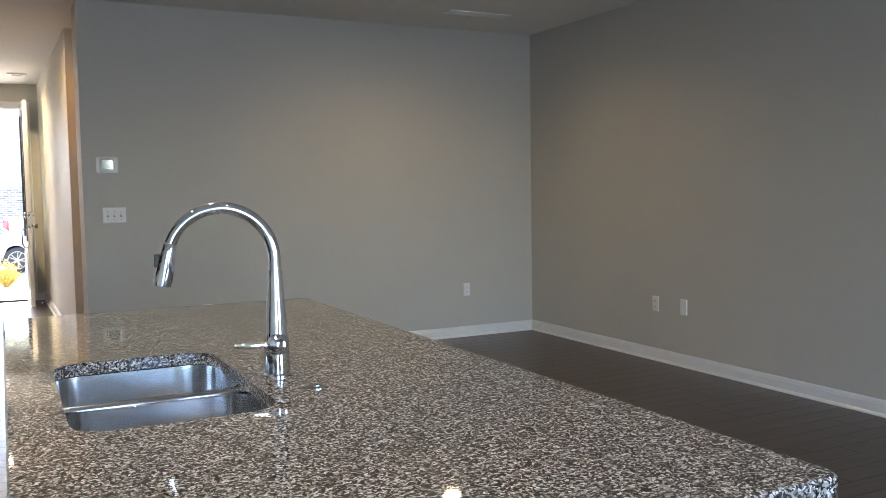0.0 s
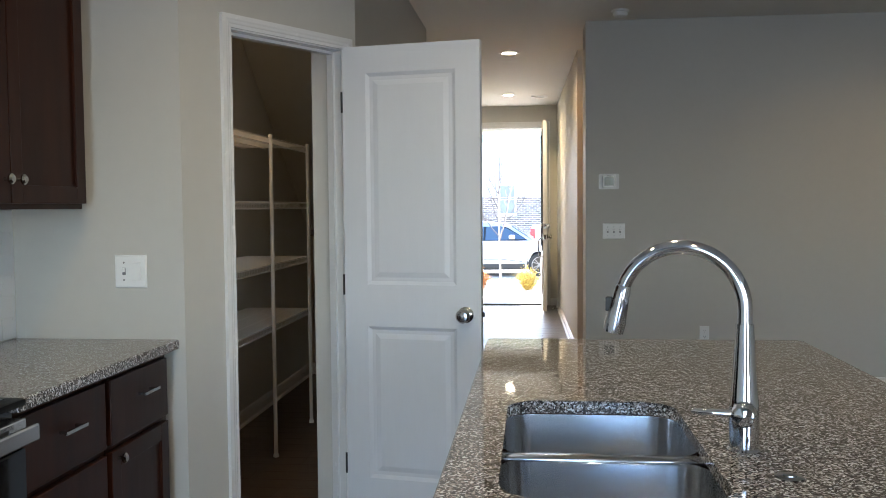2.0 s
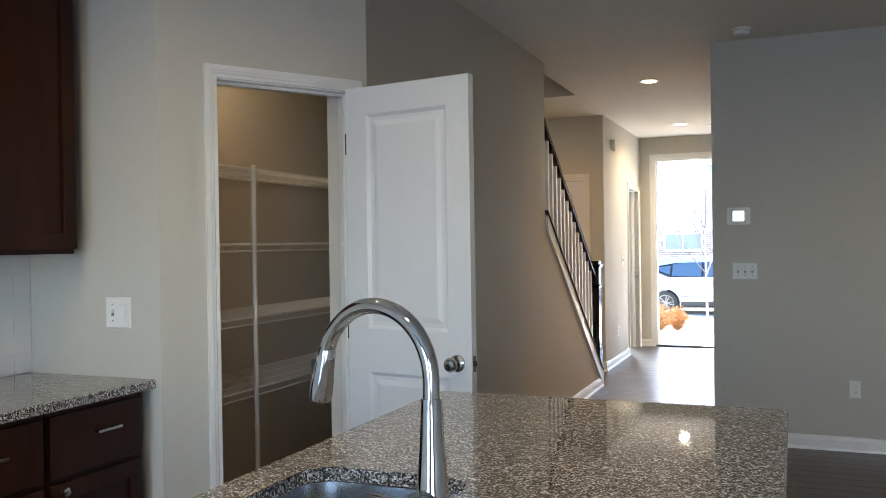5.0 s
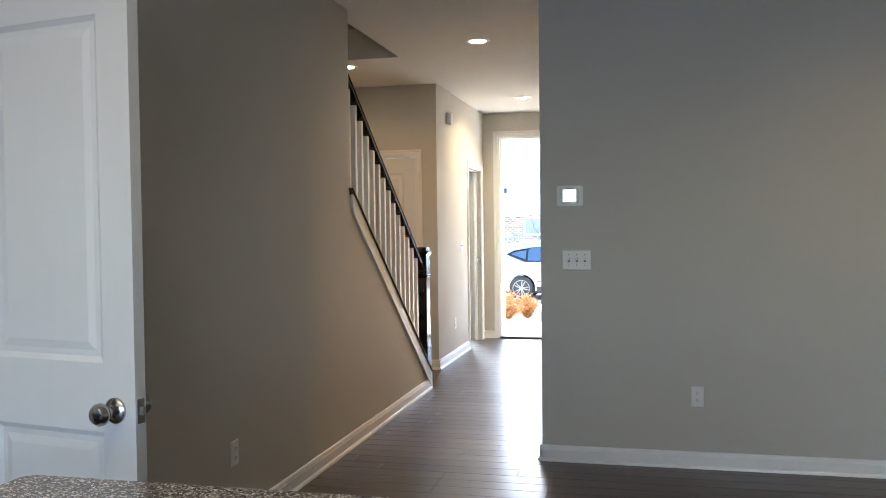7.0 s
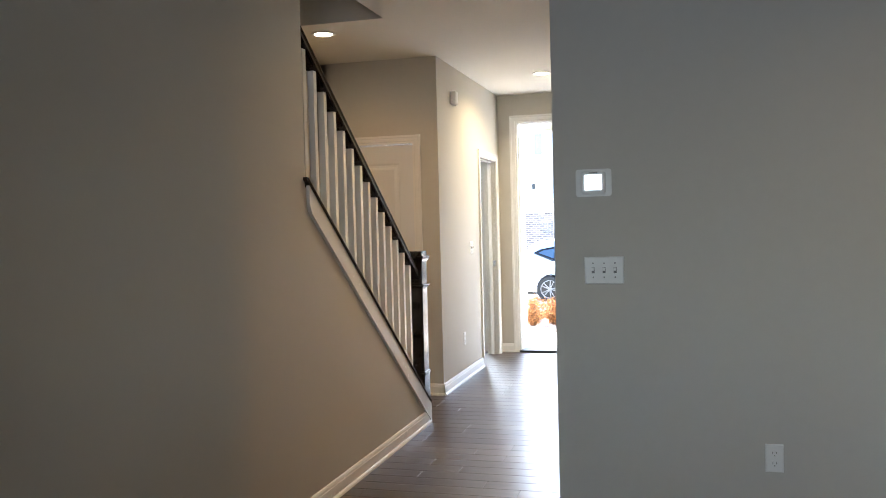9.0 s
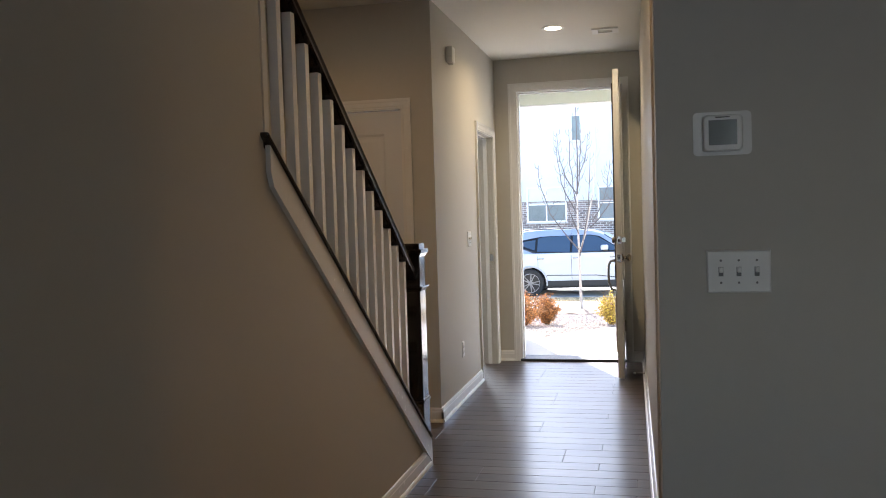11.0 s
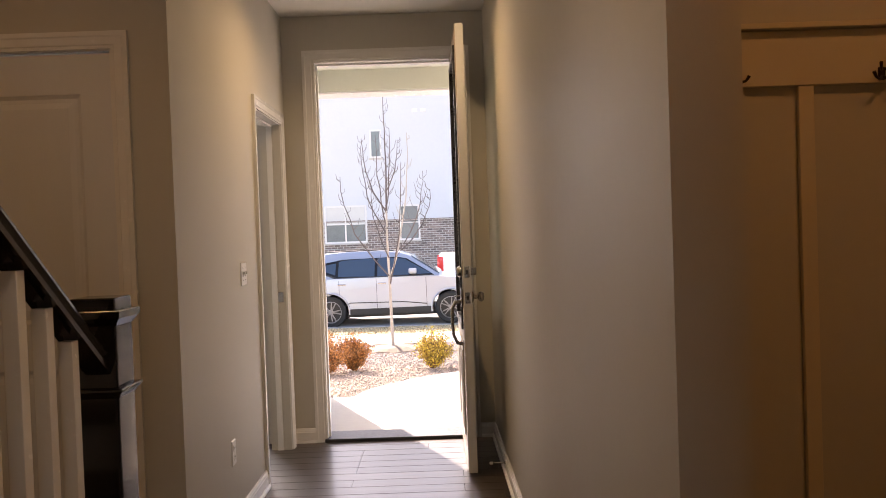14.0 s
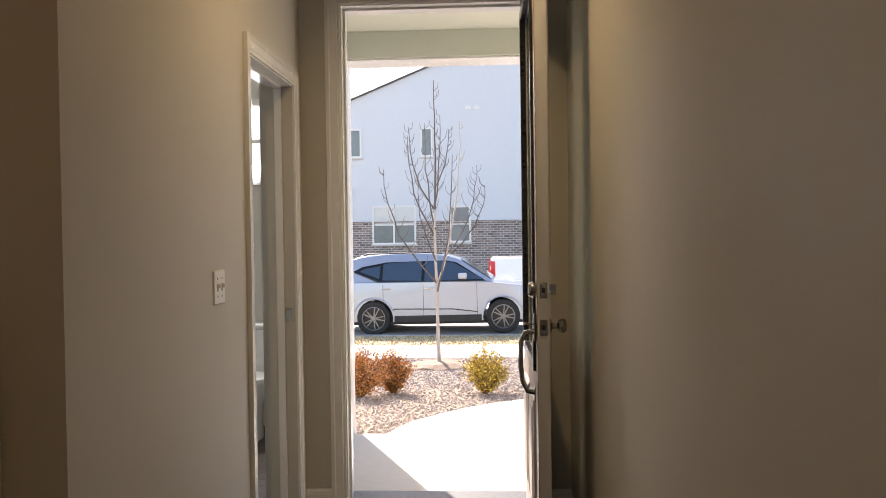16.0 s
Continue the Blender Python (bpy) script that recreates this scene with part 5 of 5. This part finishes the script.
def bush(x, y, rx, h, leaf, seed, label):
    rb = random.Random(seed)
    ob = thing("bush", label, "bush", pose(x, y, ground_z(y)), "bushes in the bed")
    bm = bmesh.new()
    tips = []
    for _ in range(130):
        a, lean = rb.uniform(0, 6.28), rb.uniform(0, 1) ** 0.7
        d = Vector((math.cos(a) * rx * lean, math.sin(a) * rx * lean, h * rb.uniform(0.55, 1.12) * (1 - 0.35 * lean * lean)))
        mid = d * 0.5 + Vector((0, 0, h * 0.06))
        tube(bm, [(0.02 * math.cos(a), 0.02 * math.sin(a), 0), mid, d], [0.004, 0.003, 0.0015], 4)
        tips.append((mid, d))
    part("branchwork", bm, M_TWIG, ob)
    verts, faces = [], []
    for _ in range(3600):
        mid, d = rb.choice(tips)
        t = rb.random() ** 0.8
        p = (mid * 0.35).lerp(d, t) + Vector((rb.gauss(0, 0.022), rb.gauss(0, 0.022), rb.gauss(0, 0.022)))
        p.z = max(p.z, 0.03)
        s = rb.uniform(0.009, 0.018)
        u = Vector((rb.gauss(0, 1), rb.gauss(0, 1), rb.gauss(0, 1))).normalized()
        w = u.orthogonal().normalized() * s * 0.55
        u *= s
        k = len(verts)
        verts += [p - u, p + w, p + u, p - w]
        faces += [(k, k + 1, k + 2, k + 3)]
    me = bpy.data.meshes.new("foliage")
    me.from_pydata(verts, [], faces)
    me.materials.append(leaf)
    f = new("foliage", me)
    f.parent = ob
    return ob


bush(-1.10, 16.15, 0.31, 0.44, M_LEAF_A, 3, "small rust-orange bush with dry leaves in gravel")
bush(-0.82, 16.4, 0.20, 0.40, M_LEAF_A, 8, "small rust-orange bush with dry leaves in gravel")
bush(0.055, 16.35, 0.245, 0.44, M_LEAF_B, 5, "small golden-yellow bush with fine leaves in gravel")

# ---- young tree ----
M_BARK = mat("pale_bark", (0.46, 0.42, 0.37), 0.85, var=0.25, scale=12, bump=0.5, bscale=40)
M_TWIG2 = mat("brown_twig", (0.12, 0.10, 0.095), 0.9, var=0.2, scale=12)
rt = random.Random(11)
TB = Vector((-0.52, 18.74, ground_z(18.74)))
tree = thing("young_tree", "young bare tree with pale trunk and upright branches", "tree", pose(*TB))
part("trunk", tube(bmesh.new(), [(0, 0, 0), (-0.012, 0, 0.5), (-0.02, 0.01, 1.0), (-0.035, 0, 1.6), (-0.03, 0, 1.95)], [0.026, 0.021, 0.018, 0.0145, 0.012], 10), M_BARK, tree, smooth=True)


def limb(base, dx, dy, top, r0, seed):
    rb = random.Random(seed)
    bm = bmesh.new()
    b = Vector(base)
    pts = []
    for i in range(8):
        t = i / 7
        bow = 1 - (1 - t) ** 2.2
        pts.append(b + Vector((dx * bow + rb.gauss(0, 0.007), dy * bow + rb.gauss(0, 0.007), (top - b.z) * t)))
    tube(bm, pts, [r0 * (1.05 - 0.7 * i / 7) for i in range(8)], 6)
    for i in range(2, 8):
        for _ in range(2):
            p, s = pts[i - 1].lerp(pts[i], rb.random()), rb.choice((-1, 1))
            L = rb.uniform(0.10, 0.30) * (1.1 - 0.08 * i)
            q = p + Vector((s * L * 0.45, rb.uniform(-0.4, 0.4) * L, L * 0.85))
            tube(bm, [p, p.lerp(q, 0.5) + Vector((s * 0.02, 0, -0.012)), q], [0.0045, 0.0038, 0.0025], 4)
    return part("limb", bm, M_TWIG2 if r0 < 0.0125 or base[2] > 1.9 else M_BARK, tree, smooth=True)


for row in (((-0.03, 0, 1.94), 0.01, 0.0, 3.52, 0.0135), ((-0.02, 0, 0.98), 0.31, 0.08, 3.03, 0.015), ((-0.022, 0, 1.05), -0.62, -0.05, 2.44, 0.012), ((-0.03, 0, 1.6), -0.34, 0.10, 2.87, 0.0105),
            ((-0.03, 0, 1.92), -0.31, -0.06, 2.95, 0.0105), ((-0.035, 0, 1.7), -0.13, 0.14, 3.02, 0.010), ((-0.035, 0, 1.95), 0.085, -0.08, 3.08, 0.0095), ((-0.03, 0, 2.2), 0.18, 0.06, 2.93, 0.009), ((0.20, 0.05, 1.5), 0.29, 0.1, 2.49, 0.009),
            ((0.17, 0.05, 1.4), 0.41, -0.05, 2.23, 0.009), ((-0.02, 0, 0.92), 0.22, -0.16, 2.6, 0.0115), ((-0.02, 0, 1.3), -0.2, -0.12, 2.3, 0.0095)):
    limb(*row, seed=rt.randint(0, 999))
bm = bmesh.new()
lathe(bm, [(0.42, 0.0), (0.36, 0.05), (0.24, 0.085), (0.08, 0.09)], None, 24)
for v in bm.verts:
    v.co += noise.noise_vector(v.co * 9) * 0.018
tagged(part("mulch_ring", bm, M_GRAVEL, m=pose(*TB + Vector((-0.02, 0, -0.01)))), "low mound of gravel round the young tree", "mulch", kind="structure")

# ---- parked vehicles ----
M_SILVER = mat("silver_car_paint", (0.36, 0.40, 0.47), 0.30, 0.5, 0.01, 1, coat=0.8, rvar=0.01)
M_WHITECAR = mat("white_car_paint", (0.78, 0.78, 0.78), 0.3, 0.0, 0.02, 3, coat=0.8)
M_TYRE = mat("tyre_rubber", (0.022, 0.022, 0.022), 0.85, bump=0.2, bscale=60)
M_CARGLASS = mat("tinted_car_glass", (0.018, 0.040, 0.075), 0.04, rvar=0.02, coat=0.6)
M_ALLOY = mat("alloy_silver", (0.24, 0.24, 0.25), 0.35, 0.6, 0.02)
M_RED = mat("red_lens", (0.55, 0.02, 0.02), 0.15)
M_HEADLAMP = mat("headlamp_lens", (0.75, 0.78, 0.8), 0.08, 0.4)


def arch(cx, r, z0, n=10):
    """Points of a wheel arch, from the back of the wheel to its front."""
    a0 = math.asin(min(0.95, (z0 - 0.33) / r))
    return [(cx - r * math.cos(a0 + (math.pi - 2 * a0) * i / n), 0.33 + r * math.sin(a0 + (math.pi - 2 * a0) * i / n)) for i in range(n + 1)]


def shell(pts, widths):
    """A side outline lofted across y: rows of half-outline place y and its shrink."""
    bm = bmesh.new()
    cx, cz = sum(p[0] for p in pts) / len(pts), 0.75
    loops = [[(cx + (x - cx) * s, y, cz + (z - cz) * s) for x, z in pts] for y, s in widths]
    rings = loft(bm, loops)
    bm.faces.new(rings[0][::-1])
    return bm


def wheel(parent, x, y, r, out):
    m = pose(x, y, r, 90)
    s = 1 if out < 0 else -1
    w = thing("wheel", "black tyre on a spoked alloy rim", "wheel")
    del w["label"], w["category"]
    w.parent = parent
    w.matrix_basis = m @ (Matrix() if out < 0 else pose(0, 0, 0, 180))
    part("tyre", lathe(bmesh.new(), [(0.225, -0.10), (r - 0.03, -0.105), (r, -0.08), (r, 0.08), (r - 0.03, 0.105), (0.225, 0.10)], None, 40, False), M_TYRE, w, smooth=True)
    bm = bmesh.new()
    lathe(bm, [(0.235, 0.02), (0.235, 0.103), (0.224, 0.105), (0.218, 0.06), (0.215, 0.02)], None, 40, False)
    lathe(bm, [(0.05, 0.03), (0.05, 0.085), (0.03, 0.09)], None, 20)
    for k in range(5):
        for d in (-0.2, 0.2):
            a = 2 * math.pi * k / 5 + d
            c, n2 = Vector((math.cos(a), math.sin(a), 0)), Vector((-math.sin(a), math.cos(a), 0))
            v = [bm.verts.new(c * rr + n2 * t + Vector((0, 0, zz))) for rr, hw, zz in ((0.03, 0.012, 0.085), (0.222, 0.009, 0.09)) for t in (-hw, hw)]
            u = [bm.verts.new(p.co - Vector((0, 0, 0.03))) for p in v]
            bm.faces.new((v[0], v[1], v[3], v[2])), bm.faces.new((u[0], u[2], u[3], u[1]))
            for i, j in ((0, 1), (1, 3), (3, 2), (2, 0)):
                bm.faces.new((v[i], u[i], u[j], v[j]))
    part("rim", bm, M_ALLOY, w)
    part("brake_disc", lathe(bmesh.new(), [(0.216, 0.0), (0.216, 0.03)], None, 32), M_DARK, w)
    return w


def flat_side(pts, hw, out, thick=0.006):
    """A panel on the slanting cabin side; hw gives the half width at a height."""
    bm = bmesh.new()
    a = [bm.verts.new((x, -(hw(z) + out), z)) for x, z in pts]
    b = [bm.verts.new((x, -(hw(z) + out - thick), z)) for x, z in pts]
    n = len(pts)
    bm.faces.new(a), bm.faces.new(b[::-1])
    for i in range(n):
        bm.faces.new((a[i], a[(i + 1) % n], b[(i + 1) % n], b[i]))
    return bm


def make_suv(m):
    car = thing("suv", "silver compact SUV parked at the kerb", "car", m)
    low = [(-2.04, 0.30), (-2.10, 0.45), (-2.10, 0.66), (-2.05, 0.98), (-1.95, 1.06), (0.85, 1.04), (1.15, 1.015), (1.72, 0.945), (1.98, 0.84), (2.08, 0.66), (2.08, 0.42), (2.0, 0.26)]
    low += arch(1.285, 0.39, 0.26)[::-1] + arch(-1.285, 0.39, 0.26)[::-1]
    part("body", shell(low, [(-0.895, 0.965), (-0.87, 0.99), (-0.80, 1.0), (0.80, 1.0), (0.87, 0.99), (0.895, 0.965)]), M_SILVER, car, smooth=True)

    def hw(z):
        return 0.845 - max(0.0, z - 1.03) * 0.33

    top = [(-1.98, 1.03), (-1.92, 1.25), (-1.74, 1.50), (-1.55, 1.565), (-0.9, 1.60), (-0.2, 1.595), (0.22, 1.55), (0.42, 1.48), (1.10, 1.025)]
    bm = bmesh.new()
    a, b = [bm.verts.new((x, -hw(z), z)) for x, z in top], [bm.verts.new((x, hw(z), z)) for x, z in top]
    bm.faces.new(a), bm.faces.new(b[::-1])
    for i in range(len(top)):
        bm.faces.new((a[i], b[i], b[(i + 1) % len(top)], a[(i + 1) % len(top)]))
    bmesh.ops.bevel(bm, geom=[e for e in bm.edges if e.calc_length() < 0.9 and abs(e.verts[0].co.y - e.verts[1].co.y) < 0.3 and e.verts[0].co.z > 1.2], offset=0.035, segments=3, affect="EDGES", profile=0.5)
    part("cabin", bm, M_SILVER, car, smooth=True)
    for pts in ([(0.90, 1.075), (0.34, 1.40), (0.16, 1.435), (-0.24, 1.445), (-0.26, 1.06)], [(-0.32, 1.06), (-0.30, 1.445), (-0.98, 1.425), (-1.08, 1.40), (-1.10, 1.09)], [(-1.16, 1.12), (-1.14, 1.37), (-1.44, 1.33), (-1.56, 1.27)]):
        part("side_window", flat_side(pts, hw, 0.006), M_CARGLASS, car, "dark tinted side window")
    part("window_band", flat_side([(0.96, 1.045), (0.38, 1.415), (0.16, 1.455), (-1.0, 1.445), (-1.50, 1.365), (-1.70, 1.27), (-1.16, 1.045)], hw, 0.003), M_BLACK, car, "gloss black pillars between the windows")
    part("window_trim", flat_side([(0.96, 1.04), (0.94, 1.055), (-1.14, 1.065), (-1.66, 1.26), (-1.66, 1.245), (-1.16, 1.04)], hw, 0.009), M_DARK, car)
    bm = bmesh.new()
    q = [(0.47, 1.455), (1.06, 1.06)]
    v = [bm.verts.new((x + 0.012, s * (hw(z) - 0.06), z + 0.014)) for x, z in q for s in (-1, 1)]
    bm.faces.new((v[0], v[1], v[3], v[2]))
    u = bmesh.ops.extrude_face_region(bm, geom=bm.faces[:])
    for g in u["geom"]:
        if isinstance(g, bmesh.types.BMVert):
            g.co += Vector((-0.012, 0, -0.012))
    part("windshield", bm, M_CARGLASS, car)
    side = -0.896
    part("sill_cladding", boxes((-0.90, side - 0.012, 0.25, 0.90, side + 0.06, 0.385), bevel=0.01), M_DARK, car, "black plastic sill")
    for x in (-0.28, 0.78, -1.08):
        part("door_gap", boxes((x - 0.004, side - 0.0025, 0.36, x + 0.004, side + 0.016, 1.0)), M_DARK, car)
    # a black bar draws the shade line of the crease in the doors
    bm = bmesh.new()
    tube(bm, [(-1.0, side - 0.002, 0.44), (-0.85, side - 0.004, 0.52), (0.3, side - 0.004, 0.50), (0.78, side - 0.002, 0.44)], 0.010, 6)
    part("crease_shade", bm, M_DARK, car, "black strip painted for the shade of the door crease")
    for x in (-0.16, -1.02):
        part("door_handle", boxes((x - 0.09, side - 0.022, 0.90, x + 0.09, side + 0.01, 0.93), bevel=0.008), M_CHROME, car)
    mi = part("side_mirror", boxes((0.42, -1.05, 1.09, 0.60, -0.86, 1.21), bevel=0.035), M_SILVER, car, smooth=True)
    part("mirror_base", boxes((0.48, -0.90, 1.05, 0.58, -0.80, 1.11), bevel=0.01), M_DARK, mi)
    part("headlamp", boxes((1.80, -0.86, 0.70, 2.03, -0.62, 0.84), bevel=0.03), M_HEADLAMP, car, smooth=True)
    part("tail_lamp", boxes((-2.09, -0.87, 0.78, -1.93, -0.70, 1.20), bevel=0.03), M_RED, car, "red tail lamp", True)
    for x in (-1.285, 1.285):
        bm = bmesh.new()
        tube(bm, [(px, side + 0.004, pz) for px, pz in arch(x, 0.41, 0.27, 16)], 0.022, 8)
        part("wheel_arch", bm, M_SILVER, car)
        wheel(car, x, -0.80, 0.335, -1), wheel(car, x, 0.80, 0.335, 1)
    part("roof_rail", tube(bmesh.new(), [(-1.55, -0.60, 1.57), (-1.4, -0.60, 1.615), (-0.1, -0.60, 1.62), (0.1, -0.6, 1.585)], 0.014, 8), M_DARK, car)
    part("underbody", boxes((-1.9, -0.75, 0.20, 1.9, 0.75, 0.34)), M_DARK, car)
    return car


make_suv(pose(-0.90, 26.02, -0.665, 0, -0.8, -1.5))


def make_pickup(m):
    tr = thing("pickup_truck", "white pickup truck parked across the street", "truck", m)
    low = [(-2.9, 0.50), (-2.92, 0.62), (-2.88, 1.30), (-2.80, 1.36), (-0.9, 1.36), (1.3, 1.30), (2.5, 1.22), (2.8, 1.05), (2.85, 0.5)] + arch(1.85, 0.46, 0.42)[::-1] + arch(-1.75, 0.46, 0.42)[::-1]
    part("body", shell(low, [(-0.99, 0.98), (-0.95, 1.0), (0.95, 1.0), (0.99, 0.98)]), M_WHITECAR, tr, smooth=True)
    bm = bmesh.new()
    prism(bm, [(-0.9, 1.30), (-0.75, 1.85), (0.45, 1.88), (1.3, 1.28)], "y", -0.78, 0.78)
    part("cab", bm, M_WHITECAR, tr)
    part("side_window", boxes((-0.6, -0.79, 1.42, 0.45, -0.775, 1.78), bevel=0.004), M_CARGLASS, tr)
    for y in (-0.90, 0.90):
        part("tail_lamp", boxes((-2.93, y - 0.10, 0.88, -2.76, y + 0.095, 1.28), bevel=0.02), M_RED, tr, "red tail lamp", True)
    part("bumper", boxes((-3.05, -0.95, 0.48, -2.86, 0.95, 0.66), bevel=0.03), M_STEEL, tr)
    part("underbody", boxes((-2.6, -0.8, 0.36, 2.6, 0.8, 0.60)), M_DARK, tr)
    for x in (-1.75, 1.85):
        wheel(tr, x, -0.88, 0.385, -1), wheel(tr, x, 0.88, 0.385, 1)
    return tr


make_pickup(pose(3.0, 31.2, -0.68))

# ---- house across the street ----
BY = 43.0
hs = thing("townhouse", "pale-sided house with grey brick base across the street", "house")
gz = -0.72
peak_x, peak_z, eave_z = 3.2, 10.24, 4.9
slope = 0.404
xl = peak_x - (peak_z - eave_z) / slope
xr = 2 * peak_x - xl
prism_bm = bmesh.new()
prism(prism_bm, [(xl, 1.80), (xr, 1.80), (xr, eave_z), (peak_x, peak_z), (xl, eave_z)], "y", BY, BY + 10)
wall = part("wall", prism_bm, M_SIDING, hs, "pale blue-white siding")
part("brick_base", boxes((xl, BY - 0.02, gz, xr, BY + 10, 1.795)), M_BRICK, hs, "grey-brown brick lower storey")
part("brick_cap", boxes((xl - 0.02, BY - 0.06, 1.76, xr + 0.02, BY - 0.02, 1.83)), M_BRICK, hs)
for i in range(44):
    z = 1.84 + i * 0.19
    half = 30 if z <= eave_z else (peak_z - z - 0.19) / slope
    x0, x1 = max(xl, peak_x - half), min(xr, peak_x + half)
    if x1 - x0 < 0.5:
        break
    part("siding_course", prism(bmesh.new(), [(BY, z), (BY - 0.012, z), (BY - 0.006, z + 0.19), (BY, z + 0.19)], "x", x0, x1), M_SIDING, wall)
bm = bmesh.new()
prism(bm, [(xl - 0.5, eave_z - 0.2), (peak_x, peak_z + 0.0), (xr + 0.5, eave_z - 0.2), (xr + 0.5, eave_z - 0.13), (peak_x, peak_z + 0.07), (xl - 0.5, eave_z - 0.13)], "y", BY - 0.12, BY + 10.3)
part("roof", bm, M_ROOF, hs, "dark shingled gable roof")
M_FARGLASS = mat("far_window_glass", (0.16, 0.19, 0.20), 0.08, var=0.2, scale=1.5)
M_BLIND = mat("window_blind", (0.62, 0.62, 0.6), 0.7, var=0.05)


def far_window(x0, z0, x1, z1, lights, blind=0.5):
    w = part("window", boxes((x0, BY - 0.065, z0, x0 + 0.07, BY + 0.02, z1), (x1 - 0.07, BY - 0.065, z0, x1, BY + 0.02, z1), (x0 + 0.07, BY - 0.065, z0, x1 - 0.07, BY + 0.02, z0 + 0.07), (x0 + 0.07, BY - 0.065, z1 - 0.07, x1 - 0.07, BY + 0.02, z1)), M_TRIM, hs, "white window frame")
    n = lights
    step = (x1 - x0 - 0.14) / n
    zm = (z0 + z1) / 2
    for i in range(n):
        a, b = x0 + 0.07 + i * step, x0 + 0.07 + (i + 1) * step
        if z1 - z0 > 1.3:
            part("pane", boxes((a + 0.02, BY - 0.036, z0 + 0.07, b - 0.02, BY - 0.030, zm - 0.02)), M_FARGLASS, w)
            part("pane", boxes((a + 0.02, BY - 0.036, zm + 0.02, b - 0.02, BY - 0.030, z1 - 0.07)), M_BLIND if blind > i else M_FARGLASS, w)
            part("meeting_rail", boxes((a + 0.02, BY - 0.06, zm - 0.02, b - 0.02, BY - 0.02, zm + 0.02)), M_TRIM, w)
        else:
            part("pane", boxes((a + 0.01, BY - 0.036, z0 + 0.07, b - 0.01, BY - 0.030, z1 - 0.07)), M_FARGLASS, w)
        if i:
            part("mullion", boxes((a - 0.04, BY - 0.065, z0 + 0.07, a + 0.02, BY - 0.02, z1 - 0.07)), M_TRIM, w)
    part("sill", boxes((x0 - 0.05, BY - 0.10, z0 - 0.07, x1 + 0.05, BY - 0.02, z0)), M_CONC, w)
    return w


far_window(-4.66, 0.90, -2.88, 2.47, 2, 2)
far_window(-1.53, 0.95, -0.66, 2.43, 1, 0)
far_window(-2.66, 4.42, -2.16, 5.60, 1)
far_window(-5.55, 4.42, -5.05, 5.60, 1)
far_window(2.4, 0.90, 4.2, 2.47, 2, 1)
for x in (-0.85, -0.5):
    part("wall_vent", boxes((x, BY - 0.05, 6.28, x + 0.24, BY + 0.0, 6.44), bevel=0.01), M_TRIM, hs)
part("wall_lamp", boxes((-5.62, BY - 0.12, 2.9, -5.48, BY, 3.15), bevel=0.02), M_DARK, hs)

# ---- floor planks ----
PLANK_W = 0.127
meshes = {}


def plank_mesh(length):
    """A board along x with eased upper edges, from 0 to length, PLANK_W wide, its top at 0."""
    if length not in meshes:
        bm = bmesh.new()
        g, e, t = 0.0006, 0.0022, 0.012
        lo = [bm.verts.new(p) for p in ((g, g, -t), (length - g, g, -t), (length - g, PLANK_W - g, -t), (g, PLANK_W - g, -t))]
        mid = [bm.verts.new((v.co.x, v.co.y, -e * 0.55)) for v in lo]
        hi = [bm.verts.new((x, y, 0)) for x, y in ((g + e, g + e), (length - g - e, g + e), (length - g - e, PLANK_W - g - e), (g + e, PLANK_W - g - e))]
        bm.faces.new(hi)
        for a, b in ((lo, mid), (mid, hi)):
            for i in range(4):
                bm.faces.new((a[i], a[(i + 1) % 4], b[(i + 1) % 4], b[i]))
        me = bpy.data.meshes.new("plank")
        bm.to_mesh(me)
        bm.free()
        me.materials.append(M_FLOOR)
        meshes[length] = me
    return meshes[length]


rp = random.Random(21)
loose_v, loose_f = [], []


def lay(x0, x1, y0, y1, near):
    y = y0
    while y < y1 - 1e-6:
        x = x0 - rp.choice((0.0, 0.2, 0.4, 0.6, 0.8))
        while x < x1:
            L = rp.choice((0.8, 1.0, 1.2, 1.4))
            a, b = max(x, x0), min(x + L, x1)
            if b - a > 0.03:
                if near:
                    ob = new("plank", plank_mesh(round(b - a, 3)))
                    ob.parent, ob.location = floor, (a, y, 0)
                else:
                    k = len(loose_v)
                    for p in plank_mesh(round(b - a, 3)).vertices:
                        loose_v.append((p.co.x + a, p.co.y + y, p.co.z))
                    loose_f.extend([tuple(i + k for i in f.vertices) for f in plank_mesh(round(b - a, 3)).polygons])
            x += L
        y += PLANK_W


Y0 = 12.36 - 41 * PLANK_W
lay(-0.93, 0.67, Y0, 12.36, True)
lay(-0.93, 0.67, Y0 - 19 * PLANK_W, Y0, True)
lay(0.67, 4.45, Y0 - 19 * PLANK_W, 7.0, False)
lay(-1.85, -0.93, 9.0, 10.0, False)
lay(0.67, 2.6, 7.37, 8.84, False)
lay(-1.66, 4.45, Y0 - 76 * PLANK_W, Y0 - 19 * PLANK_W, False)
lay(-1.66, -0.93, Y0 - 19 * PLANK_W, 7.36, False)
lay(-2.5, -0.93, 11.3, 14.15, False)
me = bpy.data.meshes.new("planks")
me.from_pydata(loose_v, [], loose_f)
me.materials.append(M_FLOOR)
ob = new("planks", me)
ob.parent = floor
tagged(ob, kind="stuff")
